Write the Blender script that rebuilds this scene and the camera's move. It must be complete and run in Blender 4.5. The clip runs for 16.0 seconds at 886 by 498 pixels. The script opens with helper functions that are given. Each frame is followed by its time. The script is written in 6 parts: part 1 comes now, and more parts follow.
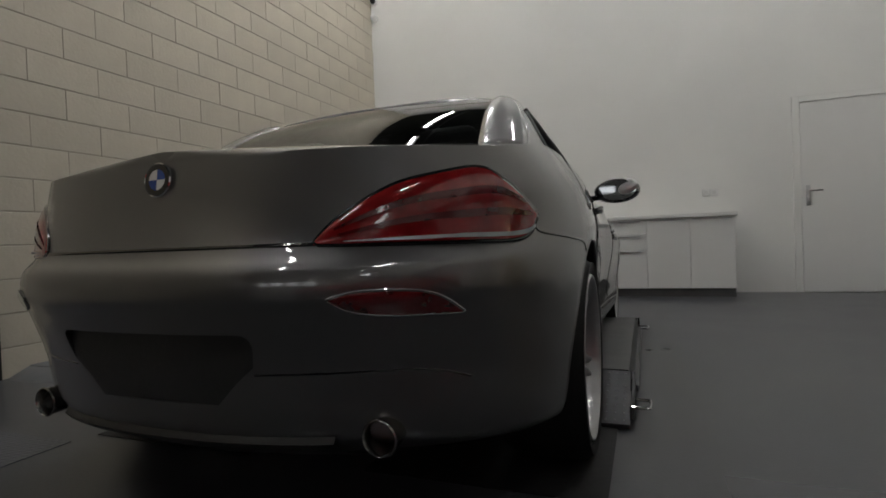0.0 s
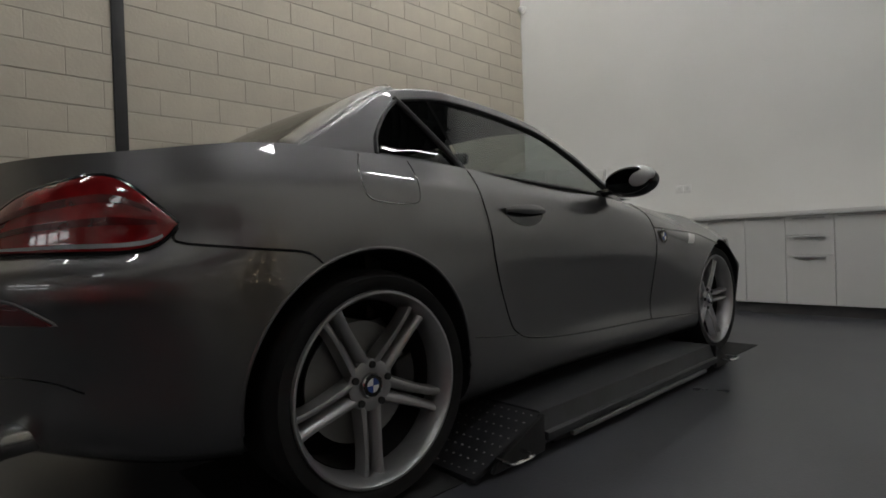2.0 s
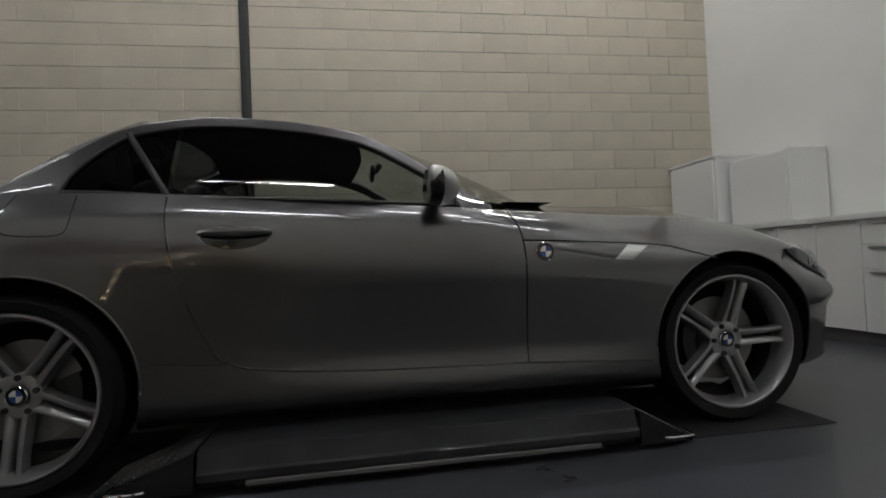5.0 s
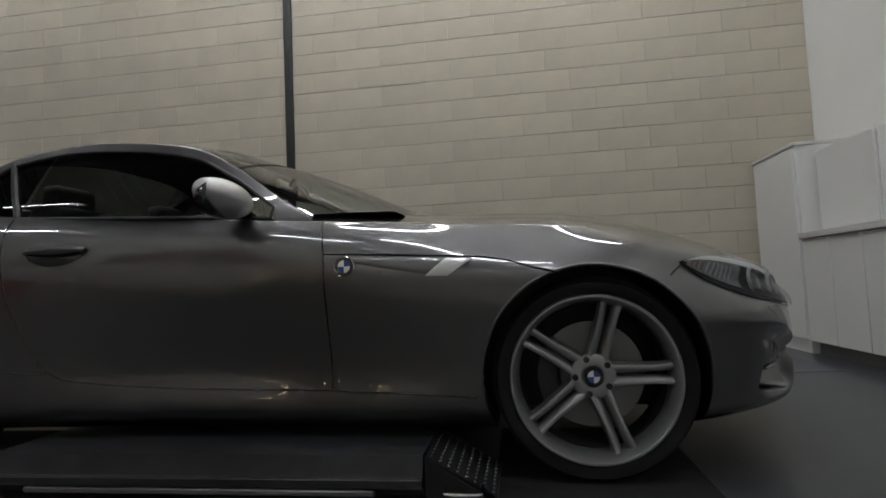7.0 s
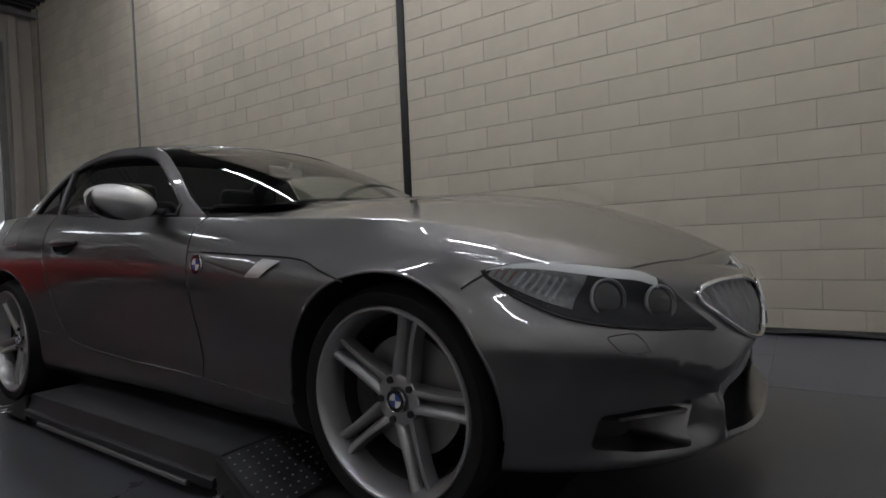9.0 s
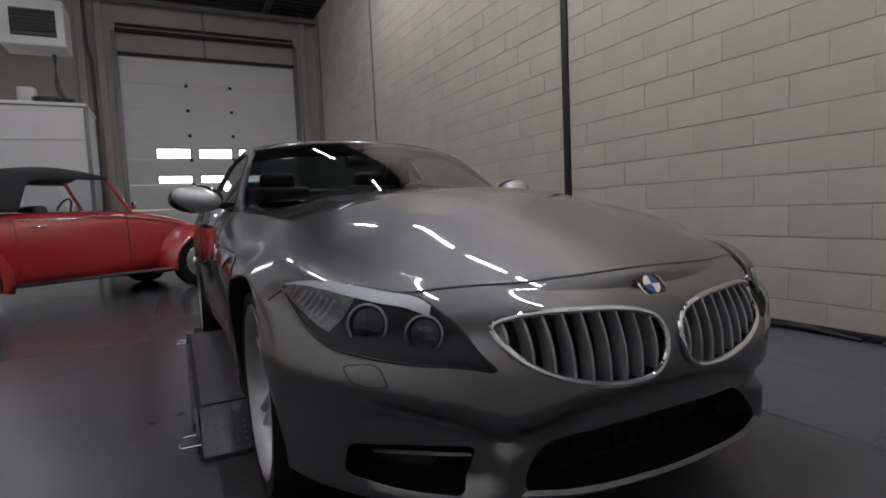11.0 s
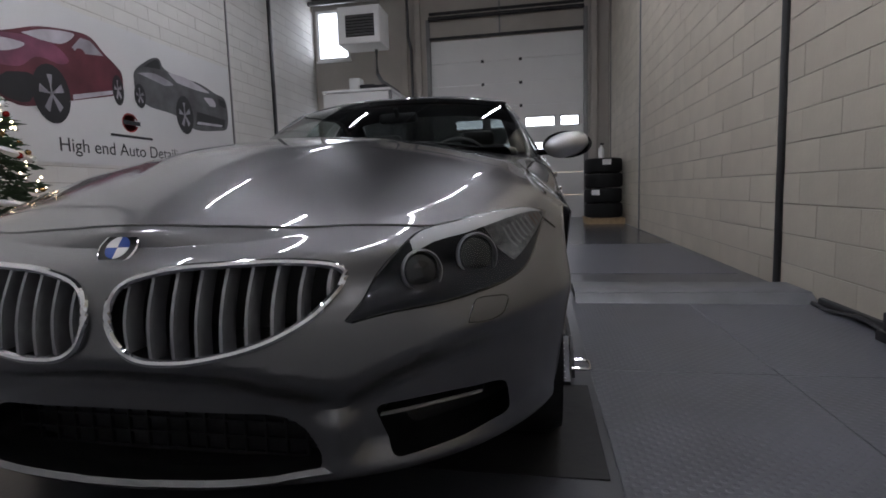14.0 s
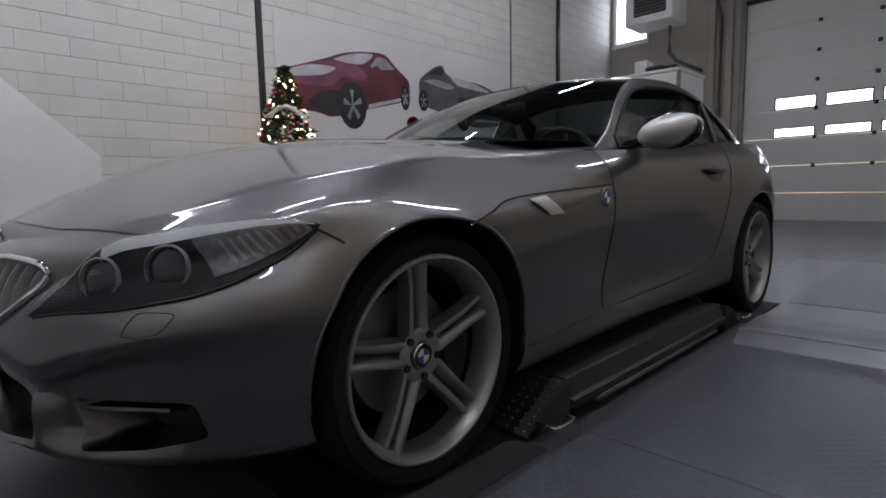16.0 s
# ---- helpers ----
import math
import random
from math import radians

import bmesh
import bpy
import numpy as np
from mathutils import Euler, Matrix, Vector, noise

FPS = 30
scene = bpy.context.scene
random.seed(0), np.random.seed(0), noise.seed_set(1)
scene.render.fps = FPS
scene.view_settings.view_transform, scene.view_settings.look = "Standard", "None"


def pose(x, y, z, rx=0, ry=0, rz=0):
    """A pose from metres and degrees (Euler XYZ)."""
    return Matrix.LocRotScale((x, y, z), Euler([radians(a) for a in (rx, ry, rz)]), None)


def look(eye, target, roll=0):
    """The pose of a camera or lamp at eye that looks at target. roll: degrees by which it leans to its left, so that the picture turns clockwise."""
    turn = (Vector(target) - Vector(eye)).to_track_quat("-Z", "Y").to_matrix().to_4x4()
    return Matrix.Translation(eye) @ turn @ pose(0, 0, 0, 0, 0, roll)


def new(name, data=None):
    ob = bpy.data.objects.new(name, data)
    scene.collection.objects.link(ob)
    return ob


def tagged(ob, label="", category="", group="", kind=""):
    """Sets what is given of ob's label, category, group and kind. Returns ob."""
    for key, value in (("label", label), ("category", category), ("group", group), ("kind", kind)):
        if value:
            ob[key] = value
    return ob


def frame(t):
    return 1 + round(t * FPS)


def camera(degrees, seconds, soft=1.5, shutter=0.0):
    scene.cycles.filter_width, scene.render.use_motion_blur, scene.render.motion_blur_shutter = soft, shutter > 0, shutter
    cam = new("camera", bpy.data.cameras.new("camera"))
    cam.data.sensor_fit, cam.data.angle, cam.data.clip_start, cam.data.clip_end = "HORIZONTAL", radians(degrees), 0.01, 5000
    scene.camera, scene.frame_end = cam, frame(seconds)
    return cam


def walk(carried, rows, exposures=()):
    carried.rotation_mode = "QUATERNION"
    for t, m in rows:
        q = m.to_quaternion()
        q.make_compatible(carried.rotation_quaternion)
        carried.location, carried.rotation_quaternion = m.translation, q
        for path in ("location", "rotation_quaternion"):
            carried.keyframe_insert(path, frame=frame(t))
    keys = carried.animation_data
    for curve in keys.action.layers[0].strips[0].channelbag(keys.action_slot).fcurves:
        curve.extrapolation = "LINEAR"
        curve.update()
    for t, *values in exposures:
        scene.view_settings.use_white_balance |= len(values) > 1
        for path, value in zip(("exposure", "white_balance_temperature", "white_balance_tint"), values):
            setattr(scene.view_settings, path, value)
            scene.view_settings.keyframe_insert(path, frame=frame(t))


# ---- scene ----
cam = camera(79.7, 16.0, soft=1.7)
PATH = [
    (0, (1.053, -1.732, 0.703), (0.338, 0.135, 0.666), -2.2),
    (0.5, (1.316, -1.546, 0.703), (0.401, 0.232, 0.668), -2.1),
    (1, (1.552, -1.319, 0.688), (0.408, 0.321, 0.667), -2.2),
    (1.5, (1.8, -1.063, 0.689), (0.476, 0.435, 0.672), -2.1),
    (2, (2.03, -0.827, 0.687), (0.565, 0.535, 0.673), -2.0),
    (2.5, (2.227, -0.579, 0.688), (0.634, 0.63, 0.675), -1.9),
    (3, (2.394, -0.305, 0.688), (0.671, 0.711, 0.683), -1.9),
    (3.5, (2.537, 0.021, 0.691), (0.71, 0.834, 0.693), -1.9),
    (4, (2.649, 0.347, 0.685), (0.752, 0.981, 0.702), -1.9),
    (4.2, (2.695, 0.487, 0.69), (0.779, 1.06, 0.709), -1.9),
    (6.5, (2.608, 2.012, 0.621), (0.616, 1.883, 0.743), -3.2),
    (7, (2.511, 2.284, 0.632), (0.535, 2.003, 0.755), -2.5),
    (7.5, (2.383, 2.561, 0.636), (0.443, 2.092, 0.759), -2.0),
    (8, (2.251, 2.81, 0.721), (0.353, 2.18, 0.724), -2.3),
    (8.5, (2.06, 3.12, 0.725), (0.265, 2.24, 0.699), -2.5),
    (11, (1.012, 4.142, 0.834), (0.117, 2.36, 0.684), -2.5),
    (11.5, (0.707, 4.216, 0.819), (0.046, 2.336, 0.655), -2.5),
    (12, (0.428, 4.24, 0.783), (0.014, 2.291, 0.612), -2.4),
    (12.5, (0.143, 4.228, 0.74), (-0.096, 2.251, 0.559), -2.1),
    (13, (-0.143, 4.201, 0.73), (-0.227, 2.213, 0.533), -2.0),
    (13.5, (-0.462, 4.16, 0.723), (-0.333, 2.175, 0.519), -2.0),
    (14, (-0.778, 4.097, 0.719), (-0.416, 2.142, 0.503), -1.8),
    (14.5, (-1.058, 3.973, 0.724), (-0.438, 2.085, 0.501), -1.4),
    (15, (-1.313, 3.806, 0.733), (-0.36, 2.062, 0.51), -1.0),
    (15.5, (-1.549, 3.599, 0.737), (-0.341, 2.021, 0.514), -0.9),
    (16, (-1.743, 3.374, 0.728), (-0.334, 1.971, 0.508), -1.1),
]
walk(cam, [(t, look(eye, target, roll)) for t, eye, target, roll in PATH],
     exposures=[(0.0, -0.21, 6800, 10), (4.2, -0.16, 6650, 10), (8.0, -0.05, 6450, 10), (11.0, 0.08, 6300, 17), (16.0, 0.12, 6150, 17)])

# ---- world and light ----
world = bpy.data.worlds.new("sky")
scene.world = world
world.use_nodes = True
wn = world.node_tree.nodes
sky = wn.new("ShaderNodeTexSky")
sky.sky_type, sky.sun_disc = "NISHITA", False
sky.sun_elevation, sky.sun_rotation = radians(30), radians(150)
world.node_tree.links.new(sky.outputs[0], wn["Background"].inputs[0])
wn["Background"].inputs[1].default_value = 0.12

XL, XR, YB, YF, ZC = -2.38, 4.82, -9.1, 4.84, 5.55   # room
COURSE, BLOCK = 0.197, 0.445


# ---- materials ----
def mat(name, col, rough=0.5, metal=0.0, coat=0.0, var=0.12, scale=6.0, bump=0.0, bscale=60.0, spec=0.5, emit=None, estr=0.0, trans=0.0, rand=0.0, mscale=0.0):
    m = bpy.data.materials.new(name)
    m.use_nodes = True
    nt = m.node_tree
    n, l = nt.nodes, nt.links
    b = n["Principled BSDF"]
    b.inputs["Roughness"].default_value = rough
    b.inputs["Metallic"].default_value = metal
    b.inputs["Coat Weight"].default_value = coat
    b.inputs["Coat Roughness"].default_value = 0.03
    b.inputs["Specular IOR Level"].default_value = spec
    b.inputs["Transmission Weight"].default_value = trans
    tc = n.new("ShaderNodeTexCoord")
    big = n.new("ShaderNodeTexNoise")
    big.inputs["Scale"].default_value = scale
    big.inputs["Detail"].default_value = 6
    l.new(tc.outputs["Object"], big.inputs["Vector"])
    ramp = n.new("ShaderNodeMapRange")
    ramp.inputs["From Min"].default_value, ramp.inputs["From Max"].default_value = 0.3, 0.7
    ramp.inputs["To Min"].default_value, ramp.inputs["To Max"].default_value = 1 - var, 1 + var
    l.new(big.outputs["Fac"], ramp.inputs["Value"])
    value = ramp.outputs["Result"]
    if rand:
        oi = n.new("ShaderNodeObjectInfo")
        geo = n.new("ShaderNodeNewGeometry")
        add = n.new("ShaderNodeMath")
        add.operation = "ADD"
        l.new(oi.outputs["Random"], add.inputs[0])
        l.new(geo.outputs["Random Per Island"], add.inputs[1])
        fr = n.new("ShaderNodeMath")
        fr.operation = "FRACT"
        l.new(add.outputs[0], fr.inputs[0])
        rr = n.new("ShaderNodeMapRange")
        rr.inputs["To Min"].default_value, rr.inputs["To Max"].default_value = 1 - rand, 1 + rand
        l.new(fr.outputs[0], rr.inputs["Value"])
        mul = n.new("ShaderNodeMath")
        mul.operation = "MULTIPLY"
        l.new(value, mul.inputs[0])
        l.new(rr.outputs["Result"], mul.inputs[1])
        value = mul.outputs[0]
    mix = n.new("ShaderNodeVectorMath")
    mix.operation = "SCALE"
    mix.inputs[0].default_value = col
    l.new(value, mix.inputs["Scale"])
    l.new(mix.outputs[0], b.inputs["Base Color"])
    if rough > 0.08 and not trans:
        r2 = n.new("ShaderNodeMapRange")
        r2.inputs["To Min"].default_value, r2.inputs["To Max"].default_value = rough * 0.8, min(1, rough * 1.2)
        l.new(big.outputs["Fac"], r2.inputs["Value"])
        l.new(r2.outputs["Result"], b.inputs["Roughness"])
    if bump:
        fine = n.new("ShaderNodeTexNoise")
        fine.inputs["Scale"].default_value = bscale
        fine.inputs["Detail"].default_value = 4
        l.new(tc.outputs["Object"], fine.inputs["Vector"])
        bp = n.new("ShaderNodeBump")
        bp.inputs["Strength"].default_value = bump
        bp.inputs["Distance"].default_value = 0.004
        l.new(fine.outputs["Fac"], bp.inputs["Height"])
        l.new(bp.outputs["Normal"], b.inputs["Normal"])
    if emit:
        b.inputs["Emission Color"].default_value = (*emit, 1)
        b.inputs["Emission Strength"].default_value = estr
    return m


def paint(name, col, rough, metal, flake=0.25):
    """Car paint: metallic flake base under a clear coat."""
    m = mat(name, col, rough, metal, coat=1.0, var=0.03, scale=3)
    m.node_tree.nodes["Principled BSDF"].inputs["Coat IOR"].default_value = 1.75
    nt = m.node_tree
    n, l = nt.nodes, nt.links
    tc = n.new("ShaderNodeTexCoord")
    v = n.new("ShaderNodeTexVoronoi")
    v.inputs["Scale"].default_value = 1400
    l.new(tc.outputs["Object"], v.inputs["Vector"])
    nm = n.new("ShaderNodeBump")
    nm.inputs["Strength"].default_value = flake
    nm.inputs["Distance"].default_value = 0.0004
    l.new(v.outputs["Distance"], nm.inputs["Height"])
    l.new(nm.outputs["Normal"], n["Principled BSDF"].inputs["Normal"])
    return m


def glassy(name, col, rough=0.0, base=0.07):
    """A thin pane: clear, tinted, with the gloss of glass."""
    m = bpy.data.materials.new(name)
    m.use_nodes = True
    nt = m.node_tree
    n, l = nt.nodes, nt.links
    n.remove(n["Principled BSDF"])
    t = n.new("ShaderNodeBsdfTransparent")
    t.inputs[0].default_value = (*col, 1)
    g = n.new("ShaderNodeBsdfGlossy")
    g.inputs["Roughness"].default_value = rough
    w = n.new("ShaderNodeLayerWeight")
    w.inputs["Blend"].default_value = 0.5
    p = n.new("ShaderNodeMath")
    p.operation = "POWER"
    p.inputs[1].default_value = 5.0
    l.new(w.outputs["Facing"], p.inputs[0])
    f = n.new("ShaderNodeMath")
    f.operation = "MULTIPLY_ADD"
    f.inputs[1].default_value, f.inputs[2].default_value = 1.0 - base, base
    l.new(p.outputs[0], f.inputs[0])
    mx = n.new("ShaderNodeMixShader")
    l.new(f.outputs[0], mx.inputs[0])
    l.new(t.outputs[0], mx.inputs[1])
    l.new(g.outputs[0], mx.inputs[2])
    l.new(mx.outputs[0], n["Material Output"].inputs["Surface"])
    return m


M_BLOCK = mat("cream block", (0.50, 0.455, 0.375), 0.85, var=0.07, scale=3, bump=0.35, bscale=45, rand=0.05)
# lit copy of the block: the east wall's stronger light is put into its colour
M_BLOCKLIT = mat("block whitened for light", (0.66, 0.65, 0.62), 0.7, var=0.04, scale=3, bump=0.3, bscale=45, rand=0.03)
M_MORTAR = mat("mortar", (0.33, 0.30, 0.25), 0.9, var=0.15, scale=9, bump=0.3)
M_PLASTER = mat("white plaster", (0.80, 0.80, 0.78), 0.6, var=0.03, scale=1.2, bump=0.15, bscale=70)
M_GREYWALL = mat("grey cladding", (0.42, 0.39, 0.35), 0.7, var=0.06, scale=2)
M_FLOOR = mat("grey floor", (0.062, 0.064, 0.073), 0.30, var=0.18, scale=2.2, bump=0.12, bscale=90)
M_MAT = mat("black rubber mat", (0.012, 0.012, 0.013), 0.75, var=0.2, scale=20, bump=0.3)
M_STEEL = mat("dark steel", (0.02, 0.02, 0.021), 0.5, metal=0.2, var=0.2, scale=12, bump=0.1)
M_GSTEEL = mat("grey steel", (0.22, 0.22, 0.22), 0.45, metal=0.5, var=0.1, scale=8)
M_CEIL = mat("dark roof sheet", (0.03, 0.032, 0.035), 0.6, var=0.2, scale=3)
M_WHITE = mat("white laminate", (0.78, 0.78, 0.77), 0.35, var=0.02, scale=2)
M_TOP = mat("white worktop", (0.72, 0.72, 0.71), 0.25, var=0.04, scale=5)
M_DARKGREY = mat("grey plinth", (0.13, 0.13, 0.135), 0.5, var=0.1)
M_ALU = mat("brushed aluminium", (0.55, 0.55, 0.56), 0.3, metal=1.0, var=0.06, scale=15)
M_CHROME = mat("chrome", (0.75, 0.75, 0.76), 0.08, metal=1.0, var=0.02)
M_BLACK = mat("black plastic", (0.012, 0.012, 0.013), 0.45, var=0.15, scale=20, bump=0.15)
M_GLOSSB = mat("gloss black", (0.006, 0.006, 0.007), 0.12, var=0.05, coat=0.5)
M_TYRE = mat("tyre rubber", (0.009, 0.009, 0.0095), 0.7, var=0.2, scale=30, bump=0.2, bscale=120)
M_TYRE.node_tree.nodes["Principled BSDF"].inputs["Specular IOR Level"].default_value = 0.25
M_RIM = mat("silver alloy", (0.37, 0.37, 0.375), 0.32, metal=0.75, var=0.05, scale=20)
M_PAINT = paint("grey metallic paint", (0.122, 0.119, 0.122), 0.35, 1.0)
M_RED = paint("red paint", (0.42, 0.012, 0.014), 0.4, 0.0, flake=0.0)
M_SILVER = paint("silver paint", (0.55, 0.55, 0.55), 0.35, 0.7)
M_GLASS = glassy("window glass", (0.60, 0.64, 0.62))
M_WSCREEN = glassy("windscreen glass", (0.56, 0.61, 0.59))
M_REARGL = glassy("dark rear glass", (0.10, 0.11, 0.11))
M_MIRROR = mat("mirror glass", (0.16, 0.165, 0.17), 0.03, metal=1.0, var=0.01)
M_LINER = mat("dark headliner", (0.02, 0.02, 0.02), 0.8, var=0.1)
M_CLEAR = glassy("clear lens", (0.86, 0.88, 0.9), base=0.02)
M_REDLENS = mat("red lens", (0.22, 0.008, 0.01), 0.1, coat=1.0, var=0.2, scale=20)
M_REDDARK = mat("deep red lens", (0.09, 0.004, 0.006), 0.12, coat=1.0, var=0.2, scale=20)
M_LEATHER = mat("black leather", (0.015, 0.014, 0.014), 0.5, var=0.15, scale=14, bump=0.2, bscale=150)
M_SOFTTOP = mat("black canvas", (0.02, 0.02, 0.022), 0.9, var=0.2, scale=10, bump=0.4, bscale=200)
M_BLUE = mat("blue enamel", (0.03, 0.07, 0.28), 0.2, coat=1.0, var=0.02)
M_WENAMEL = mat("white enamel", (0.75, 0.75, 0.75), 0.2, coat=1.0, var=0.02)
M_DAY = mat("daylit pane", (0.8, 0.8, 0.8), 0.4, emit=(0.90, 0.95, 1.0), estr=4.0)
M_TUBE = mat("lit tube", (0.9, 0.9, 0.9), 0.4, emit=(0.96, 0.98, 1.0), estr=86.0)
M_EXH = mat("sooty chrome", (0.30, 0.29, 0.28), 0.2, metal=1.0, var=0.25, scale=25)
M_WOOD = mat("pallet wood", (0.36, 0.25, 0.14), 0.8, var=0.2, scale=12, bump=0.3)


def studded(name, col):
    """Rolled floor plate: rows of small raised lozenges."""
    m = mat(name, col, 0.36, var=0.2, scale=2.5)
    nt = m.node_tree
    n, l = nt.nodes, nt.links
    tc = n.new("ShaderNodeTexCoord")
    mp = n.new("ShaderNodeMapping")
    mp.inputs["Rotation"].default_value = (0, 0, radians(45))
    mp.inputs["Scale"].default_value = (34, 34, 0)
    l.new(tc.outputs["Object"], mp.inputs["Vector"])
    v = n.new("ShaderNodeTexVoronoi")
    v.inputs["Scale"].default_value = 1.0
    v.inputs["Randomness"].default_value = 0.0
    l.new(mp.outputs[0], v.inputs["Vector"])
    r = n.new("ShaderNodeMapRange")
    r.inputs["From Min"].default_value, r.inputs["From Max"].default_value = 0.22, 0.34
    r.inputs["To Min"].default_value, r.inputs["To Max"].default_value = 1, 0
    l.new(v.outputs["Distance"], r.inputs["Value"])
    bp = n.new("ShaderNodeBump")
    bp.inputs["Strength"].default_value = 0.35
    bp.inputs["Distance"].default_value = 0.003
    l.new(r.outputs["Result"], bp.inputs["Height"])
    l.new(bp.outputs["Normal"], n["Principled BSDF"].inputs["Normal"])
    return m


M_STUD = studded("studded floor plate", (0.093, 0.097, 0.116))
M_TILE = mat("grey floor tile", (0.085, 0.088, 0.097), 0.22, var=0.16, scale=3, rand=0.08, bump=0.06, bscale=60)


# ---- mesh helpers ----
def bm_new():
    return bmesh.new()


def part(name, bm, material, parent=None, label="", smooth=True):
    """Link a bmesh as one mesh object under its thing."""
    me = bpy.data.meshes.new(name)
    bm.normal_update()
    bm.to_mesh(me)
    bm.free()
    for mt in (material if isinstance(material, (list, tuple)) else (material,)):
        me.materials.append(mt)
    if smooth:
        me.polygons.foreach_set("use_smooth", [True] * len(me.polygons))
        me.set_sharp_from_angle(angle=radians(38))
    ob = new(name, me)
    if parent is not None:
        ob.parent = parent
    if label:
        tagged(ob, label)
    return ob


def thing(name, at, label, category, group="", kind=""):
    e = new(name)
    e.location = at
    e.empty_display_size = 0.1
    return tagged(e, label, category, group, kind)


def box(bm, x0, x1, y0, y1, z0, z1, bev=0.0, seg=1):
    r = bmesh.ops.create_cube(bm, size=1, matrix=Matrix.LocRotScale(((x0 + x1) / 2, (y0 + y1) / 2, (z0 + z1) / 2), None, (x1 - x0, y1 - y0, z1 - z0)))
    if bev:
        es = list({e for v in r["verts"] for e in v.link_edges})
        bmesh.ops.bevel(bm, geom=es, offset=bev, segments=seg, affect="EDGES", profile=0.5)
    return bm


def cyl(bm, p0, p1, r0, r1=None, n=20, caps=True):
    p0, p1 = Vector(p0), Vector(p1)
    d = p1 - p0
    q = d.to_track_quat("Z", "Y").to_matrix().to_4x4()
    bmesh.ops.create_cone(bm, cap_ends=caps, segments=n, radius1=r0, radius2=r0 if r1 is None else r1, depth=d.length, matrix=Matrix.Translation((p0 + p1) / 2) @ q)
    return bm


def tube(bm, pts, r, n=8, closed=False):
    """A round bar along points."""
    pts = [Vector(p) for p in pts]
    rings = []
    for i, p in enumerate(pts):
        a = pts[(i - 1) % len(pts)] if closed or i else p
        b = pts[(i + 1) % len(pts)] if closed or i < len(pts) - 1 else p
        q = (b - a).to_track_quat("Z", "Y")
        rings.append([bm.verts.new(p + q @ Vector((r * math.cos(k * math.tau / n), r * math.sin(k * math.tau / n), 0))) for k in range(n)])
    m = len(rings)
    for i in range(m if closed else m - 1):
        a, b = rings[i], rings[(i + 1) % m]
        for k in range(n):
            bm.faces.new((a[k], a[(k + 1) % n], b[(k + 1) % n], b[k]))
    if not closed:
        bm.faces.new(rings[0][::-1])
        bm.faces.new(rings[-1])
    return bm


def grid(bm, rows, flip=False):
    """A skin through rows of points."""
    vs = [[bm.verts.new(p) for p in r] for r in rows]
    for a, b in zip(vs, vs[1:]):
        for i in range(len(a) - 1):
            f = (a[i], a[i + 1], b[i + 1], b[i])
            bm.faces.new(f[::-1] if flip else f)
    return vs


def lathe(bm, prof, centre, axis="x", n=40, flip=False):
    """Turn (radius, along) points round an axis through centre."""
    c = Vector(centre)
    rows = []
    for k in range(n + 1):
        a = k * math.tau / n
        ca, sa = math.cos(a), math.sin(a)
        if axis == "x":
            rows.append([c + Vector((h, r * ca, r * sa)) for r, h in prof])
        elif axis == "y":
            rows.append([c + Vector((r * ca, h, r * sa)) for r, h in prof])
        else:
            rows.append([c + Vector((r * ca, r * sa, h)) for r, h in prof])
    grid(bm, rows, flip)
    bmesh.ops.remove_doubles(bm, verts=bm.verts, dist=1e-5)
    bmesh.ops.recalc_face_normals(bm, faces=bm.faces)
    return bm


def curve(knots):
    """A smooth function through (x, value) knots: monotone-limited cubic."""
    xs = [k[0] for k in knots]
    ys = [k[1] for k in knots]
    d = [(ys[i + 1] - ys[i]) / (xs[i + 1] - xs[i]) for i in range(len(xs) - 1)]
    m = [d[0]] + [0 if a * b <= 0 else 2 * a * b / (a + b) for a, b in zip(d, d[1:])] + [d[-1]]

    def f(x):
        x = min(max(x, xs[0]), xs[-1])
        i = 0
        while i < len(xs) - 2 and x > xs[i + 1]:
            i += 1
        h = xs[i + 1] - xs[i]
        t = (x - xs[i]) / h
        return ((1 + 2 * t) * (1 - t) ** 2 * ys[i] + t * (1 - t) ** 2 * h * m[i] + t * t * (3 - 2 * t) * ys[i + 1] + t * t * (t - 1) * h * m[i + 1])
    return f


def lerp(a, b, t):
    return a + (b - a) * t


def cat(p, t):
    """Catmull-Rom through a list of values at t in 0..len-1."""
    i = min(int(t), len(p) - 2)
    f = t - i
    a, b, c, d = p[max(i - 1, 0)], p[i], p[i + 1], p[min(i + 2, len(p) - 1)]
    return 0.5 * (2 * b + (c - a) * f + (2 * a - 5 * b + 4 * c - d) * f * f + (3 * b - a - 3 * c + d) * f ** 3)



# ---- the hall ----
def slab(name, x0, x1, y0, y1, z0, z1, m, label, category):
    bm = bm_new()
    box(bm, x0, x1, y0, y1, z0, z1)
    return tagged(part(name, bm, m, None, label, smooth=False), label, category, kind="structure")


floor = slab("floor", XL - 0.3, XR + 0.3, YB - 0.3, YF + 0.3, -0.2, 0.0, M_FLOOR, "dark grey coated workshop floor with worn patches", "floor")
wall_west = slab("wall_west", XL - 0.25, XL - 0.011, YB - 0.3, YF + 0.3, 0, ZC + 0.2, M_MORTAR, "cream concrete block wall with recessed mortar joints", "wall")
wall_east = slab("wall_east", XR + 0.011, XR + 0.25, YB - 0.3, YF + 0.3, 0, ZC + 0.2, M_MORTAR, "concrete block wall of the workshop, coloured paler for the light on it", "wall")
wall_north = slab("wall_north", XL - 0.012, XR + 0.012, YF, YF + 0.2, 0, ZC + 0.2, M_PLASTER, "smooth white plastered end wall", "wall")

